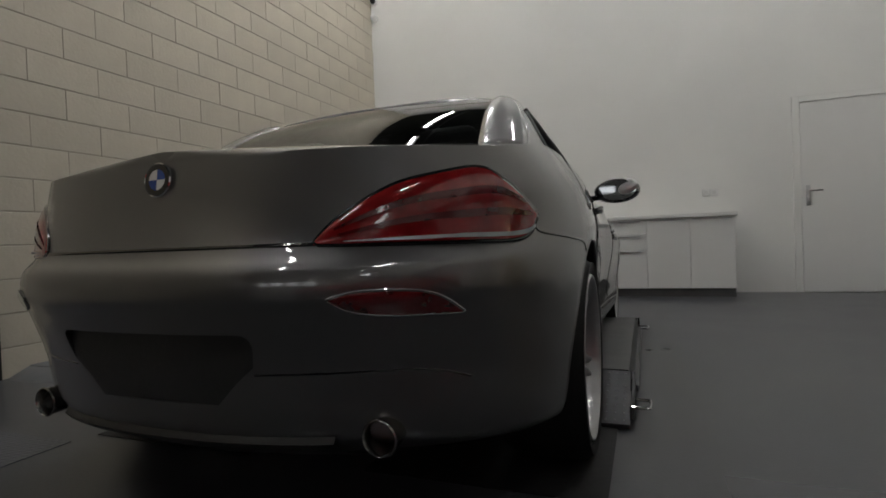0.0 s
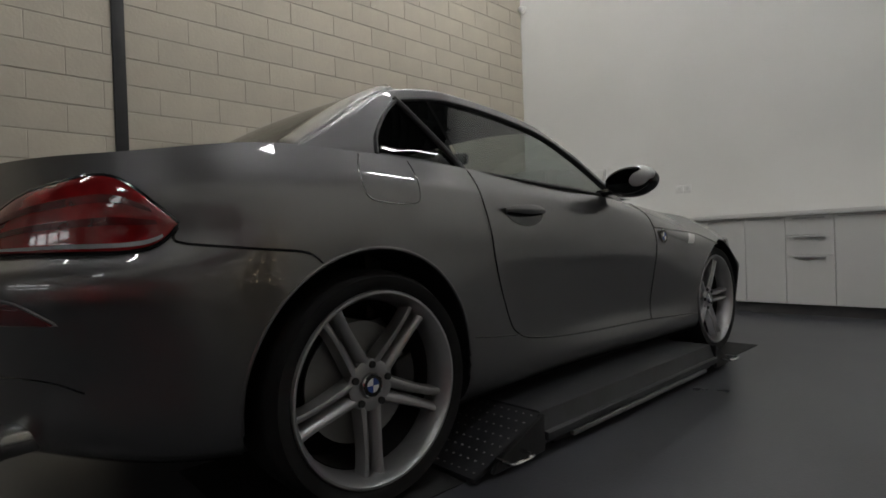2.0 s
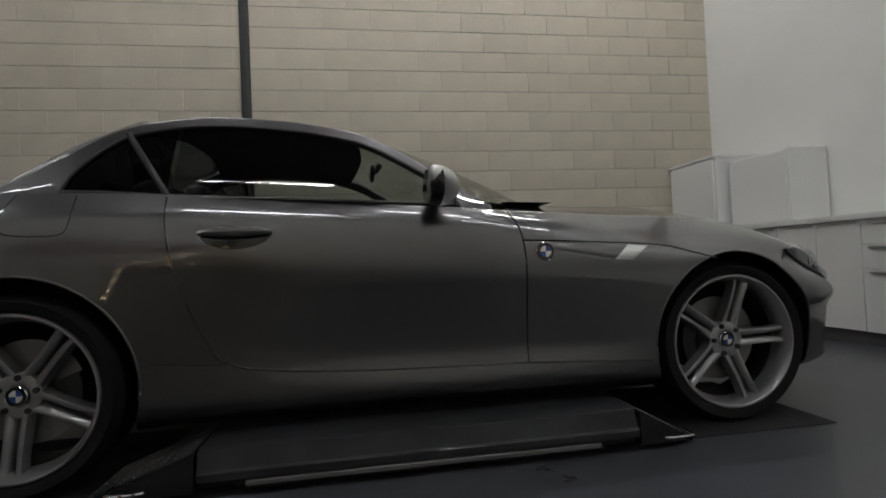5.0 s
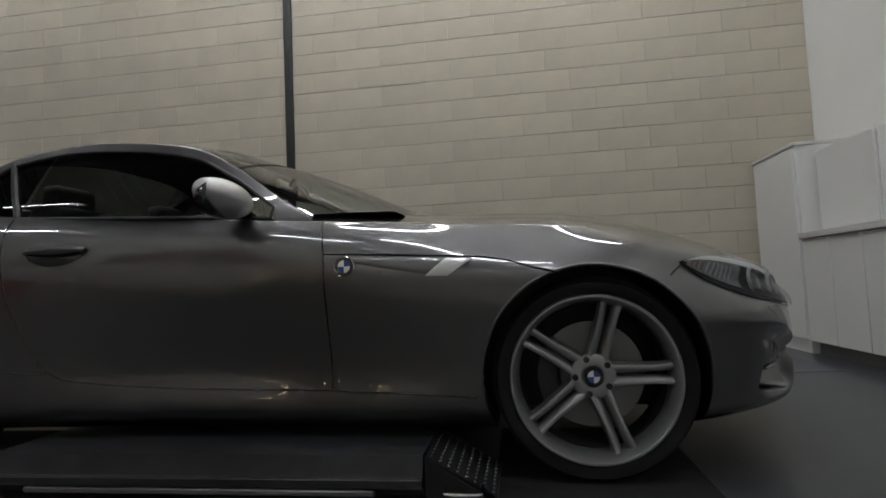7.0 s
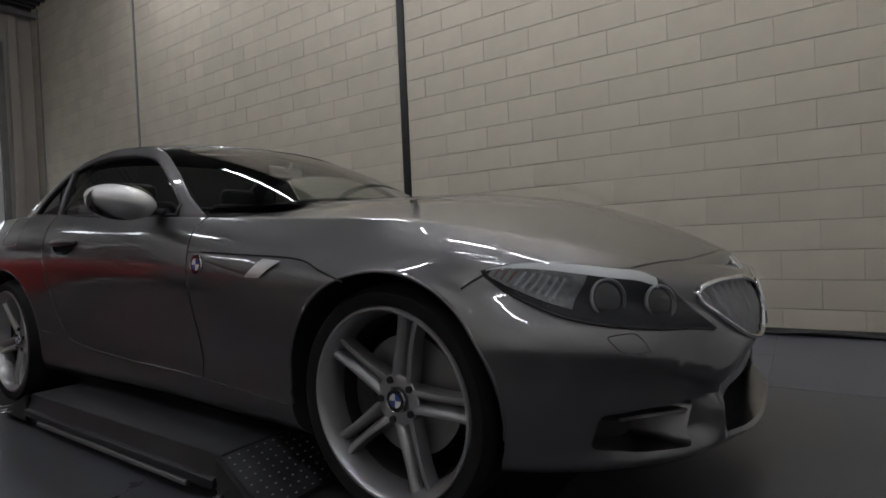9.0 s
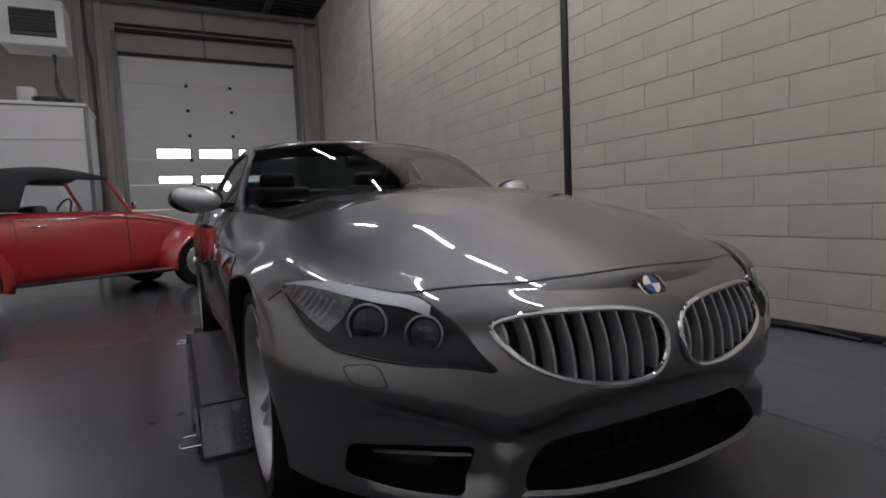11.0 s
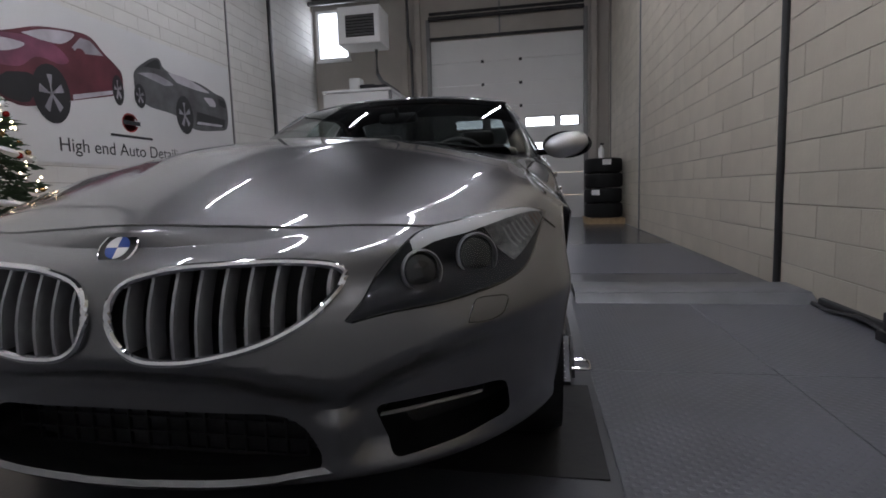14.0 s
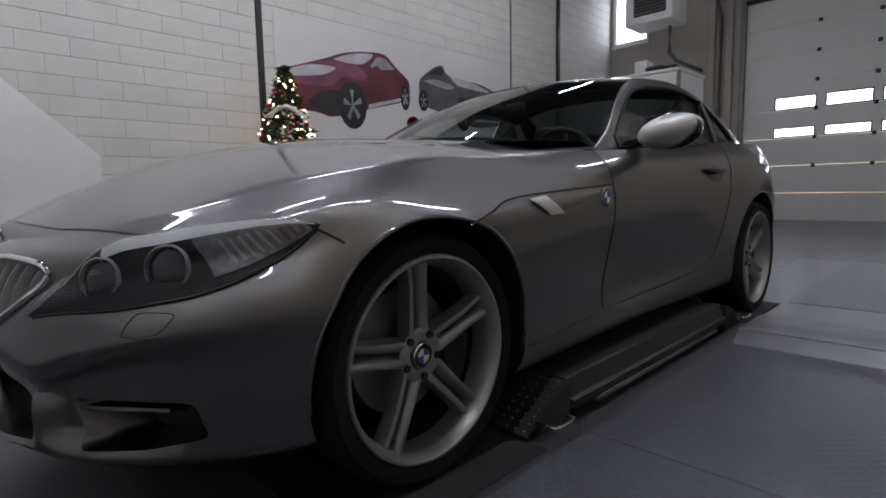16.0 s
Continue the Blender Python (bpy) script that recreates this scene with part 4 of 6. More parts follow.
    # black sill strip, arch liner lip
    for cy, r in ((0.0, 0.362), (WB, 0.344)):
        bm = bm_new()
        pts = []
        for i in range(41):
            a = radians(lerp(-8, 188, i / 40))
            p = (0.8 * s, cy + r * math.cos(a), 0.325 + r * math.sin(a))
            pts.append(settle(p, (s, 0, 0), -0.003))
        tube(bm, pts, 0.0055, 8)
        cpart("arch_lip", bm, M_PAINT)

# fuel flap on the right
seam("fuel_flap", [(0.81, 0.0, 0.945), (0.845, -0.022, 0.897), (0.871, -0.023, 0.843), (0.879, -0.004, 0.815), (0.882, 0.075, 0.806), (0.879, 0.148, 0.81), (0.872, 0.168, 0.834), (0.85, 0.174, 0.89), (0.815, 0.172, 0.94)], SIDE, r=0.0018)
# bonnet and boot lines
seam("bonnet_seam", [(0.53, 3.01, 0.626), (0.40, 3.065, 0.632), (0.265, 3.11, 0.635), (0.0, 3.15, 0.645), (-0.265, 3.11, 0.635), (-0.40, 3.065, 0.632), (-0.53, 3.01, 0.626)], (0, 0.4, 1), n=60)
for s in (1, -1):
    seam("bonnet_lamp_seam", [(0.53, 3.01, 0.626), (0.61, 2.95, 0.628), (0.69, 2.845, 0.646), (0.767, 2.745, 0.64)], (0.5, 0.4, 1), s=s, r=0.0025)
seam("boot_seam", [(0.413, -0.81, 0.703), (0.2, -0.85, 0.703), (0, -0.86, 0.703), (-0.2, -0.85, 0.703), (-0.413, -0.81, 0.703)], (0, -1, 0), r=0.005, n=50)
seam("deck_seam", [(0.72, -0.17, 0.97), (0.5, -0.215, 0.99), (0, -0.25, 1.0), (-0.5, -0.215, 0.99), (-0.72, -0.17, 0.97)], (0, 0, 1), r=0.006, n=50)
seam("diffuser_seam", [(0.70, -0.66, 0.40), (0.60, -0.74, 0.43), (0.285, -0.868, 0.43)], (0.4, -1, 0), r=0.0025)
seam("diffuser_seam", [(-0.70, -0.66, 0.40), (-0.60, -0.74, 0.43), (-0.285, -0.868, 0.43)], (-0.4, -1, 0), r=0.0025)
emblem(roadster, settle((0, -0.85, 0.868), (0, -1, 0.1), 0.006) - Vector((0, 1.25, 0)), Vector((0, -1, 0.12)), 0.041)
emblem(roadster, settle((0, 3.246, 0.638), (0, 0.8, 0.6), 0.006) - Vector((0, 1.25, 0)), Vector((0, 0.75, 0.6)), 0.041)
# rear diffuser, plate recess lip, front splitter lip
bm = bm_new()
rows = []
for i in range(31):
    x = lerp(-0.42, 0.42, i / 30)
    p = settle((x, -0.9, 0.275), (0, -1, 0), 0)
    rows.append([p + Vector((0, dy, dz)) for dy, dz in ((0.03, 0.03), (-0.006, 0.018), (-0.018, 0.0), (-0.006, -0.014), (0.06, -0.05), (0.16, -0.09))])
grid(bm, rows)
bmesh.ops.recalc_face_normals(bm, faces=bm.faces)
cpart("rear_diffuser", bm, M_BLACK, label="black diffuser below the bumper")
bm = bm_new()
rows = []
for i in range(41):
    x = lerp(-0.44, 0.44, i / 40)
    p = settle((x, 3.3, 0.206 + 0.016 * abs(x / 0.44) ** 2.2), (0, 1, 0), 0.004) - Vector((0, 0.03 * abs(x / 0.44) ** 8, 0))
    rows.append([p + Vector((0, dy, dz)) for dy, dz in ((-0.06, -0.016), (0.0, -0.012), (0.012, 0.0), (0.004, 0.009), (-0.05, 0.008))])
grid(bm, rows)
bmesh.ops.recalc_face_normals(bm, faces=bm.faces)
cpart("front_splitter", bm, M_PAINT)
bm = bm_new()
for i in range(17):
    x = -0.36 + i * 0.045
    box(bm, x - 0.002, x + 0.002, 3.142, 3.152, 0.20, 0.32)
for i in range(4):
    z = 0.2 + i * 0.032
    box(bm, -0.38, 0.38, 3.141, 3.15, z - 0.002, z + 0.002)
ob = cpart("intake_mesh", bm, M_BLACK, smooth=False)
ob["kind"] = "stuff"
# wipers and cowl
bm = bm_new()
rows = [[Vector((x, lerp(1.95, 1.60, (abs(x) / 0.68) ** 2) + dy, lerp(0.905, 0.862, (abs(x) / 0.68) ** 2) + dz)) for dy, dz in ((0.045, -0.024), (0.02, -0.012), (-0.03, -0.010), (-0.06, -0.012))] for x in [lerp(-0.60, 0.60, i / 30) for i in range(31)]]
grid(bm, rows)
cpart("cowl", bm, M_BLACK, label="black plastic cowl")
for pts in ([(-0.05, 1.92, 0.915), (0.15, 1.84, 0.932), (0.35, 1.77, 0.926), (0.54, 1.68, 0.902)], [(-0.54, 1.69, 0.902), (-0.35, 1.79, 0.926), (-0.15, 1.84, 0.936), (0.05, 1.86, 0.938)]):
    bm = bm_new()
    tube(bm, smooth_line(pts, 16), 0.007, 6)
    cpart("wiper", bm, M_BLACK)

# cabin
bm = bm_new()
rows = [[Vector((x, y, z + 0.03 * math.exp(-((x + 0.34) / 0.16) ** 2) * (1 if y < 1.5 else 0.3))) for y, z in ((1.28, 0.62), (1.30, 0.80), (1.36, 0.875), (1.5, 0.905), (1.7, 0.90), (1.85, 0.895))] for x in [lerp(-0.64, 0.64, i / 30) for i in range(31)]]
grid(bm, rows)
bmesh.ops.recalc_face_normals(bm, faces=bm.faces)
cpart("dashboard", bm, M_LEATHER, label="black dashboard")
for s in (1, -1):
    bm = bm_new()
    box(bm, 0.34 * s - 0.23, 0.34 * s + 0.23, 0.50, 1.02, 0.42, 0.56, 0.05, 3)
    seat = cpart("seat", bm, M_LEATHER, label="black leather bucket seat")
    bm = bm_new()
    box(bm, 0.34 * s - 0.22, 0.34 * s + 0.22, -0.06, 0.06, 0.0, 0.56, 0.05, 3)
    bm.transform(Matrix.Translation((0, 0.44, 0.50)) @ Matrix.Rotation(radians(18), 4, "X"))
    cpart("backrest", bm, M_LEATHER, seat)
    bm = bm_new()
    box(bm, 0.34 * s - 0.12, 0.34 * s + 0.12, 0.19, 0.29, 1.0, 1.14, 0.04, 3)
    cpart("headrest", bm, M_LEATHER, seat)
bm = bm_new()
tube(bm, [(-0.34 + 0.175 * math.cos(a), 1.14 + 0.05 * math.sin(a), 0.83 + 0.168 * math.sin(a)) for a in [j * math.tau / 36 for j in range(36)]], 0.014, 8, True)
sw = cpart("steering_wheel", bm, M_LEATHER)
bm = bm_new()
for a in (0, math.pi, 1.5 * math.pi):
    tube(bm, [(-0.34, 1.15, 0.83), (-0.34 + 0.17 * math.cos(a), 1.14 + 0.05 * math.sin(a), 0.83 + 0.165 * math.sin(a))], 0.014, 6)
cpart("steering_spokes", bm, M_LEATHER, sw)
bm = bm_new()
box(bm, -0.11, 0.11, 1.14, 1.165, 1.105, 1.165, 0.02, 3)
mr = cpart("inner_mirror", bm, M_BLACK, label="black inside mirror on its stem")
bm = bm_new()
tube(bm, [(0, 1.165, 1.14), (0, 1.185, 1.165), (0, 1.195, 1.18)], 0.014, 8)
cpart("mirror_stem", bm, M_BLACK, mr)
bm = bm_new()
box(bm, -0.62, 0.62, 0.14, 0.22, 0.45, 1.02, 0.03, 2)
cpart("rear_bulkhead", bm, M_LEATHER)

# ---- lift under the roadster ----
def lift(s):
    t = thing("scissor_lift", (0.8 * s, 1.27, 0), "low dark steel scissor lift platform between the wheels", "car lift", "lift platforms")
    o = Vector((0.8 * s, 1.27, 0))

    def lp(name, bm, m, parent=None, label=""):
        for v in bm.verts:
            v.co -= o
            v.co.x += 0.05
        return part(name, bm, m, parent or t, label)
    prof = [(0.36, 0.02), (0.36, 0.134), (0.366, 0.138), (0.915, 0.138), (0.922, 0.135), (0.938, 0.082), (0.940, 0.078), (0.952, 0.076), (0.955, 0.073), (0.955, 0.050), (0.92, 0.048), (0.915, 0.02), (0.36, 0.02)]
    bm = bm_new()
    grid(bm, [[Vector((x * s, y, z)) for x, z in prof] for y in (0.56, 0.565, 1.3, 1.975, 1.98)])
    for y in (0.56, 1.98):
        bm.faces.new([bm.verts.new((x * s, y, z)) for x, z in prof[:-1]])
    bmesh.ops.recalc_face_normals(bm, faces=bm.faces)
    lp("platform", bm, M_LIFT)
    bm = bm_new()
    box(bm, min(0.40 * s, 0.90 * s), max(0.40 * s, 0.90 * s), 0.66, 1.88, 0.0, 0.03)
    lp("base_frame", bm, M_STEEL)
    bm = bm_new()
    box(bm, min(0.940 * s, 0.958 * s), max(0.940 * s, 0.958 * s), 0.70, 1.84, 0.028, 0.045, 0.003, 1)
    lp("edge_rail", bm, M_GSTEEL)
    for y0, y1 in ((0.55, 0.24), (1.99, 2.19)):
        bm = bm_new()
        rows = [[Vector((x * s, lerp(y0, y1, k / 4), lerp(0.135, 0.02, k / 4) + dz)) for x in (0.64, 0.93)] for dz in (0, -0.014) for k in (range(5) if dz == 0 else range(4, -1, -1))]
        rows.append(rows[0])
        grid(bm, rows)
        bmesh.ops.recalc_face_normals(bm, faces=bm.faces)
        flap = lp("drive_on_flap", bm, M_LIFT, label="hinged flap of studded plate")
        bm = bm_new()
        for i in range(9):
            for j in range(8):
                x, k = lerp(0.66, 0.91, i / 8), (j + 0.5) / 8
                p = Vector((x * s, lerp(y0, y1, k), lerp(0.135, 0.02, k) + 0.001))
                cyl(bm, p, p + Vector((0, 0, 0.0022)), 0.0045, 0.0025, 6)
        st = lp("stud", bm, M_GSTEEL, flap)
        st["kind"] = "stuff"
        bm = bm_new()
        ym = lerp(y0, y1, 0.55)
        zm = 0.055
        tube(bm, smooth_line([(0.935 * s, ym - 0.05, zm), (0.98 * s, ym - 0.05, zm), (1.0 * s, ym - 0.04, zm), (1.0 * s, ym + 0.04, zm), (0.98 * s, ym + 0.05, zm), (0.935 * s, ym + 0.05, zm)], 20), 0.006, 8)
        lp("pull_handle", bm, M_CHROME, flap, "bright bent steel handle")
        bm = bm_new()
        sg = 1 if y1 > y0 else -1
        vs = [Vector((0.935 * s, y0, 0.02)), Vector((0.935 * s, y0, 0.135)), Vector((0.935 * s, lerp(y0, y1, 0.75), 0.045)), Vector((0.935 * s, lerp(y0, y1, 0.8), 0.02))]
        a = [bm.verts.new(v) for v in vs]
        b = [bm.verts.new(v + Vector((0.012 * s, 0, 0))) for v in vs]
        bm.faces.new(a)
        bm.faces.new(b[::-1])
        for i in range(4):
            bm.faces.new((a[i], a[(i + 1) % 4], b[(i + 1) % 4], b[i]))
        bmesh.ops.recalc_face_normals(bm, faces=bm.faces)
        lp("flap_cheek", bm, M_STEEL, flap)
    return t


M_LIFT = mat("worn lift plate", (0.032, 0.033, 0.037), 0.42, metal=0.3, var=0.25, scale=9, bump=0.15)
lift(1)
lift(-1)

# black mats under the wheels
for s in (1, -1):
    for yy in (WB, 0.0):
        bm = bm_new()
        box(bm, -0.36, 0.36, -0.32, 0.32, 0.0, 0.004, 0.0015, 1)
        m = tagged(part("floor_mat", bm, M_MAT, None), "thin black rubber mat lying under the wheel", "mat", "wheel mats")
        m.location = (0.58 * s, yy, 0.0)

# hose bridge from the lift to the wall: a flat cover plate between two ramp strips
M_RAMP = mat("grey ramp plate", (0.17, 0.175, 0.19), 0.4, metal=0.3, var=0.12, scale=6)
t = thing("hose_bridge", (-1.675, 0.47, 0), "low grey metal ramp covering the lift's hoses", "cable ramp")
for nm, prof in (("cover_plate", [(0.188, 0.0), (0.188, 0.053), (0.184, 0.056), (-0.166, 0.056), (-0.17, 0.053), (-0.17, 0.0)]),
                 ("ramp_strip", [(0.275, 0.0), (0.265, 0.006), (0.194, 0.050), (0.190, 0.050), (0.190, 0.0)]),
                 ("ramp_strip", [(-0.29, 0.0), (-0.28, 0.006), (-0.176, 0.050), (-0.172, 0.050), (-0.172, 0.0)])):
    bm = bm_new()
    ends = [[bm.verts.new((x, y, z)) for y, z in prof] for x in (-0.685, 0.685)]
    bm.faces.new(ends[0])
    bm.faces.new(ends[1][::-1])
    for k in range(len(prof)):
        q = (k + 1) % len(prof)
        bm.faces.new((ends[0][q], ends[0][k], ends[1][k], ends[1][q]))
    bmesh.ops.recalc_face_normals(bm, faces=bm.faces)
    part(nm, bm, M_RAMP, t)

# small bracket and cable on the floor by the wall
t = thing("wall_bracket", (-2.27, 1.52, 0), "small black bracket with a loose cable on the trunking", "bracket")
bm = bm_new()
box(bm, -0.03, 0.03, -0.04, 0.04, 0.0, 0.05, 0.006, 2)
part("foot", bm, M_BLACK, t)
bm = bm_new()
box(bm, -0.014, 0.014, -0.02, 0.02, 0.05, 0.13, 0.004, 2)
part("post", bm, M_BLACK, t)
bm = bm_new()
tube(bm, smooth_line([(-0.01, 0.02, 0.12), (-0.04, 0.12, 0.12), (-0.06, 0.25, 0.08), (-0.05, 0.45, 0.055), (-0.06, 0.7, 0.05)], 24), 0.005, 6)
part("cable", bm, M_BLACK, t)
for y0, y1 in ((0.75, 1.45), (1.6, 2.6), (2.7, 3.9)):
    bm = bm_new()
    tube(bm, smooth_line([(XL + 0.06, y0, 0.012), (XL + 0.075, lerp(y0, y1, 0.3), 0.012), (XL + 0.05, lerp(y0, y1, 0.65), 0.03), (XL + 0.06, y1, 0.012)], 20), 0.012, 6)
    tagged(part("cable", bm, M_BLACK), "loose black cable lying along the wall foot", "cable", "cables at the wall foot")

# ---- north end: cabinets, door, sockets, cameras ----
def cabinet(x0, x1, drawers, z1=0.83, y0=4.33, group="white base cabinets"):
    t = thing("base_cabinet", ((x0 + x1) / 2, 4.55, 0), "white laminate base cabinet with " + ("drawers" if drawers else "plain doors") + " under the worktop", "cabinet", group)
    o = Vector(((x0 + x1) / 2, 4.55, 0))

    def cp(name, bm, m, parent=None, label=""):
        for v in bm.verts:
            v.co -= o
        return part(name, bm, m, parent or t, label)
    bm = bm_new()
    box(bm, x0, x1, y0 + 0.02, YF - 0.004, 0.09, z1 - 0.002, 0.002, 1)
    cp("carcass", bm, M_WHITE)
    bm = bm_new()
    box(bm, x0, x1, y0 + 0.06, y0 + 0.08, 0.0, 0.09)
    cp("plinth", bm, M_DARKGREY, None, "dark grey plinth")
    if drawers:
        for a, b in ((0.095, 0.50), (0.505, 0.665), (0.67, z1 - 0.006)):
            bm = bm_new()
            box(bm, x0 + 0.002, x1 - 0.002, y0, y0 + 0.018, a, b, 0.002, 1)
            d = cp("drawer_front", bm, M_WHITE)
            bm = bm_new()
            box(bm, x0 + 0.06, x1 - 0.06, y0 - 0.02, y0 - 0.001, b - 0.022, b - 0.010, 0.002, 1)
            cp("edge_handle", bm, M_ALU, d, "slim aluminium edge handle")
    else:
        xm = (x0 + x1) / 2
        for a, b in ((x0, xm), (xm, x1)):
            bm = bm_new()
            box(bm, a + 0.002, b - 0.002, y0, y0 + 0.018, 0.095, z1 - 0.006, 0.002, 1)
            d = cp("cabinet_door", bm, M_WHITE)
            bm = bm_new()
            box(bm, a + 0.03, b - 0.03, y0 - 0.012, y0 - 0.001, z1 - 0.022, z1 - 0.012, 0.002, 1)
            cp("edge_handle", bm, M_ALU, d, "slim aluminium edge handle")


cabinet(1.06, 1.90, False)
cabinet(0.72, 1.06, True)
cabinet(0.10, 0.72, False)
cabinet(-0.30, 0.10, True)
cabinet(-1.0, -0.30, False)
cabinet(-1.68, -1.0, False)
bm = bm_new()
box(bm, -1.68, 1.92, 4.305, YF - 0.003, 0.83, 0.868, 0.004, 2)
tagged(part("worktop", bm, M_TOP), "continuous white worktop on the base cabinets", "worktop")
# taller cupboard in the corner and a box unit on the worktop
t = thing("tall_cabinet", (-2.02, 4.56, 0), "taller white cabinet standing in the corner by the blocks", "cabinet")
bm = bm_new()
box(bm, -0.345, 0.335, -0.22, 0.275, 0.0, 1.52, 0.003, 1)
part("carcass", bm, M_WHITE, t)
bm = bm_new()
box(bm, -0.355, 0.345, -0.245, 0.277, 1.52, 1.545, 0.003, 1)
part("lid", bm, M_TOP, t)
bm = bm_new()
box(bm, -0.33, 0.32, -0.242, -0.222, 0.10, 1.50, 0.002, 1)
part("cabinet_door", bm, M_WHITE, t)
t = thing("top_cabinet", (-1.33, 4.64, 0.868), "square white box cabinet resting on the worktop", "cabinet")
bm = bm_new()
box(bm, -0.33, 0.33, -0.17, 0.19, 0.0, 0.60, 0.003, 1)
part("carcass", bm, M_WHITE, t)
bm = bm_new()
box(bm, -0.315, 0.315, -0.19, -0.172, 0.02, 0.58, 0.002, 1)
part("cabinet_door", bm, M_WHITE, t)


def socket(x, z):
    t = thing("wall_socket", (x, YF, z), "double white wall socket on the plaster", "socket", "wall sockets")
    for k in (-1, 1):
        bm = bm_new()
        box(bm, k * 0.041 - 0.04, k * 0.041 + 0.04, -0.012, 0.0, -0.04, 0.04, 0.004, 2)
        p = part("plate", bm, M_WHITE, t)
        bm = bm_new()
        cyl(bm, (k * 0.041, -0.0135, 0), (k * 0.041, -0.011, 0), 0.021, n=20)
        part("recess", bm, M_TOP, p)


socket(1.73, 1.105)
socket(-0.32, 1.19)

# door in the north wall
t = tagged(thing("door_1", (2.99, YF, 0), "closed flush white door with a steel lever handle", "door"), kind="structure")
bm = bm_new()
box(bm, -0.40, 0.42, -0.012, 0.0, 0.005, 1.985, 0.002, 1)
leaf = part("leaf", bm, M_WHITE, t)
for a, b, c, d in ((-0.47, -0.405, 0.0, 2.05), (0.425, 0.49, 0.0, 2.05), (-0.405, 0.425, 1.99, 2.05)):
    bm = bm_new()
    box(bm, a, b, -0.022, 0.0, c, d, 0.002, 1)
    part("frame", bm, M_PLASTER, t)
bm = bm_new()
box(bm, -0.36, -0.32, -0.02, -0.013, 0.91, 1.12, 0.004, 2)
hd = part("handle_plate", bm, M_ALU, leaf)
bm = bm_new()
tube(bm, [(-0.34, -0.015, 1.06), (-0.34, -0.05, 1.06), (-0.33, -0.06, 1.06), (-0.22, -0.06, 1.06)], 0.009, 10)
part("lever", bm, M_CHROME, leaf, "steel lever handle")

# cameras high in the corner
for z in (3.98, 3.76):
    t = thing("security_camera", (XL + 0.05, YF, z), "small white dome camera in the upper corner", "camera", "corner cameras")
    bm = bm_new()
    cyl(bm, (0, -0.0, 0), (0, -0.05, 0), 0.045, 0.05, 20)
    part("mount", bm, M_WHITE, t)
    bm = bm_new()
    bmesh.ops.create_uvsphere(bm, u_segments=16, v_segments=10, radius=0.04, matrix=Matrix.Translation((0, -0.06, 0)))
    part("dome", bm, M_GLOSSB if z > 3.9 else M_WHITE, t)
# dark opening high in the north wall
bm = bm_new()
box(bm, -2.2, 0.2, YF - 0.03, YF + 0.002, 4.12, 4.20, 0.004, 1)
tagged(part("trim", bm, mat("brown wood trim", (0.10, 0.06, 0.04), 0.5)), "dark brown timber strip high on the end wall", "trim", kind="structure")

# closed white staircase against the east wall
t = thing("staircase", (4.36, 3.5, 0), "boxed-in white staircase rising to the end wall", "stairs")
bm = bm_new()
vs = [(2.12, 0.0), (2.12, 1.10), (YF - 0.004, 3.62), (YF - 0.004, 0.0)]
a = [bm.verts.new((3.90 - 4.36, y - 3.5, z)) for y, z in vs]
b = [bm.verts.new((3.96 - 4.36, y - 3.5, z)) for y, z in vs]
bm.faces.new(a)
bm.faces.new(b[::-1])
for i in range(4):
    bm.faces.new((a[i], a[(i + 1) % 4], b[(i + 1) % 4], b[i]))
bmesh.ops.recalc_face_normals(bm, faces=bm.faces)
part("side_panel", bm, M_PLASTER, t, smooth=False)
for k in range(14):
    bm = bm_new()
    box(bm, 3.96 - 4.36, XR - 0.002 - 4.36, 2.15 + k * 0.19 - 3.5, 2.15 + (k + 1) * 0.19 - 3.5, 0.0, 0.18 * (k + 1), 0.004, 1)
    part("step", bm, M_WHITE, t)

# ---- south end: gate, heater, booth, window, back door ----
t = tagged(thing("garage_door", ((GX0 + GX1) / 2, YB, 0), "white sectional garage door with two rows of panes", "garage door"), kind="structure")
cx = (GX0 + GX1) / 2
PW, PH = (GX1 - GX0), GZ / 8

WIN_X = (1.24, 0.58), (0.39, -0.29), (-0.46, -1.13), (-1.29, -1.69)
WIN_Z = (2.08, 2.42), (1.47, 1.82)
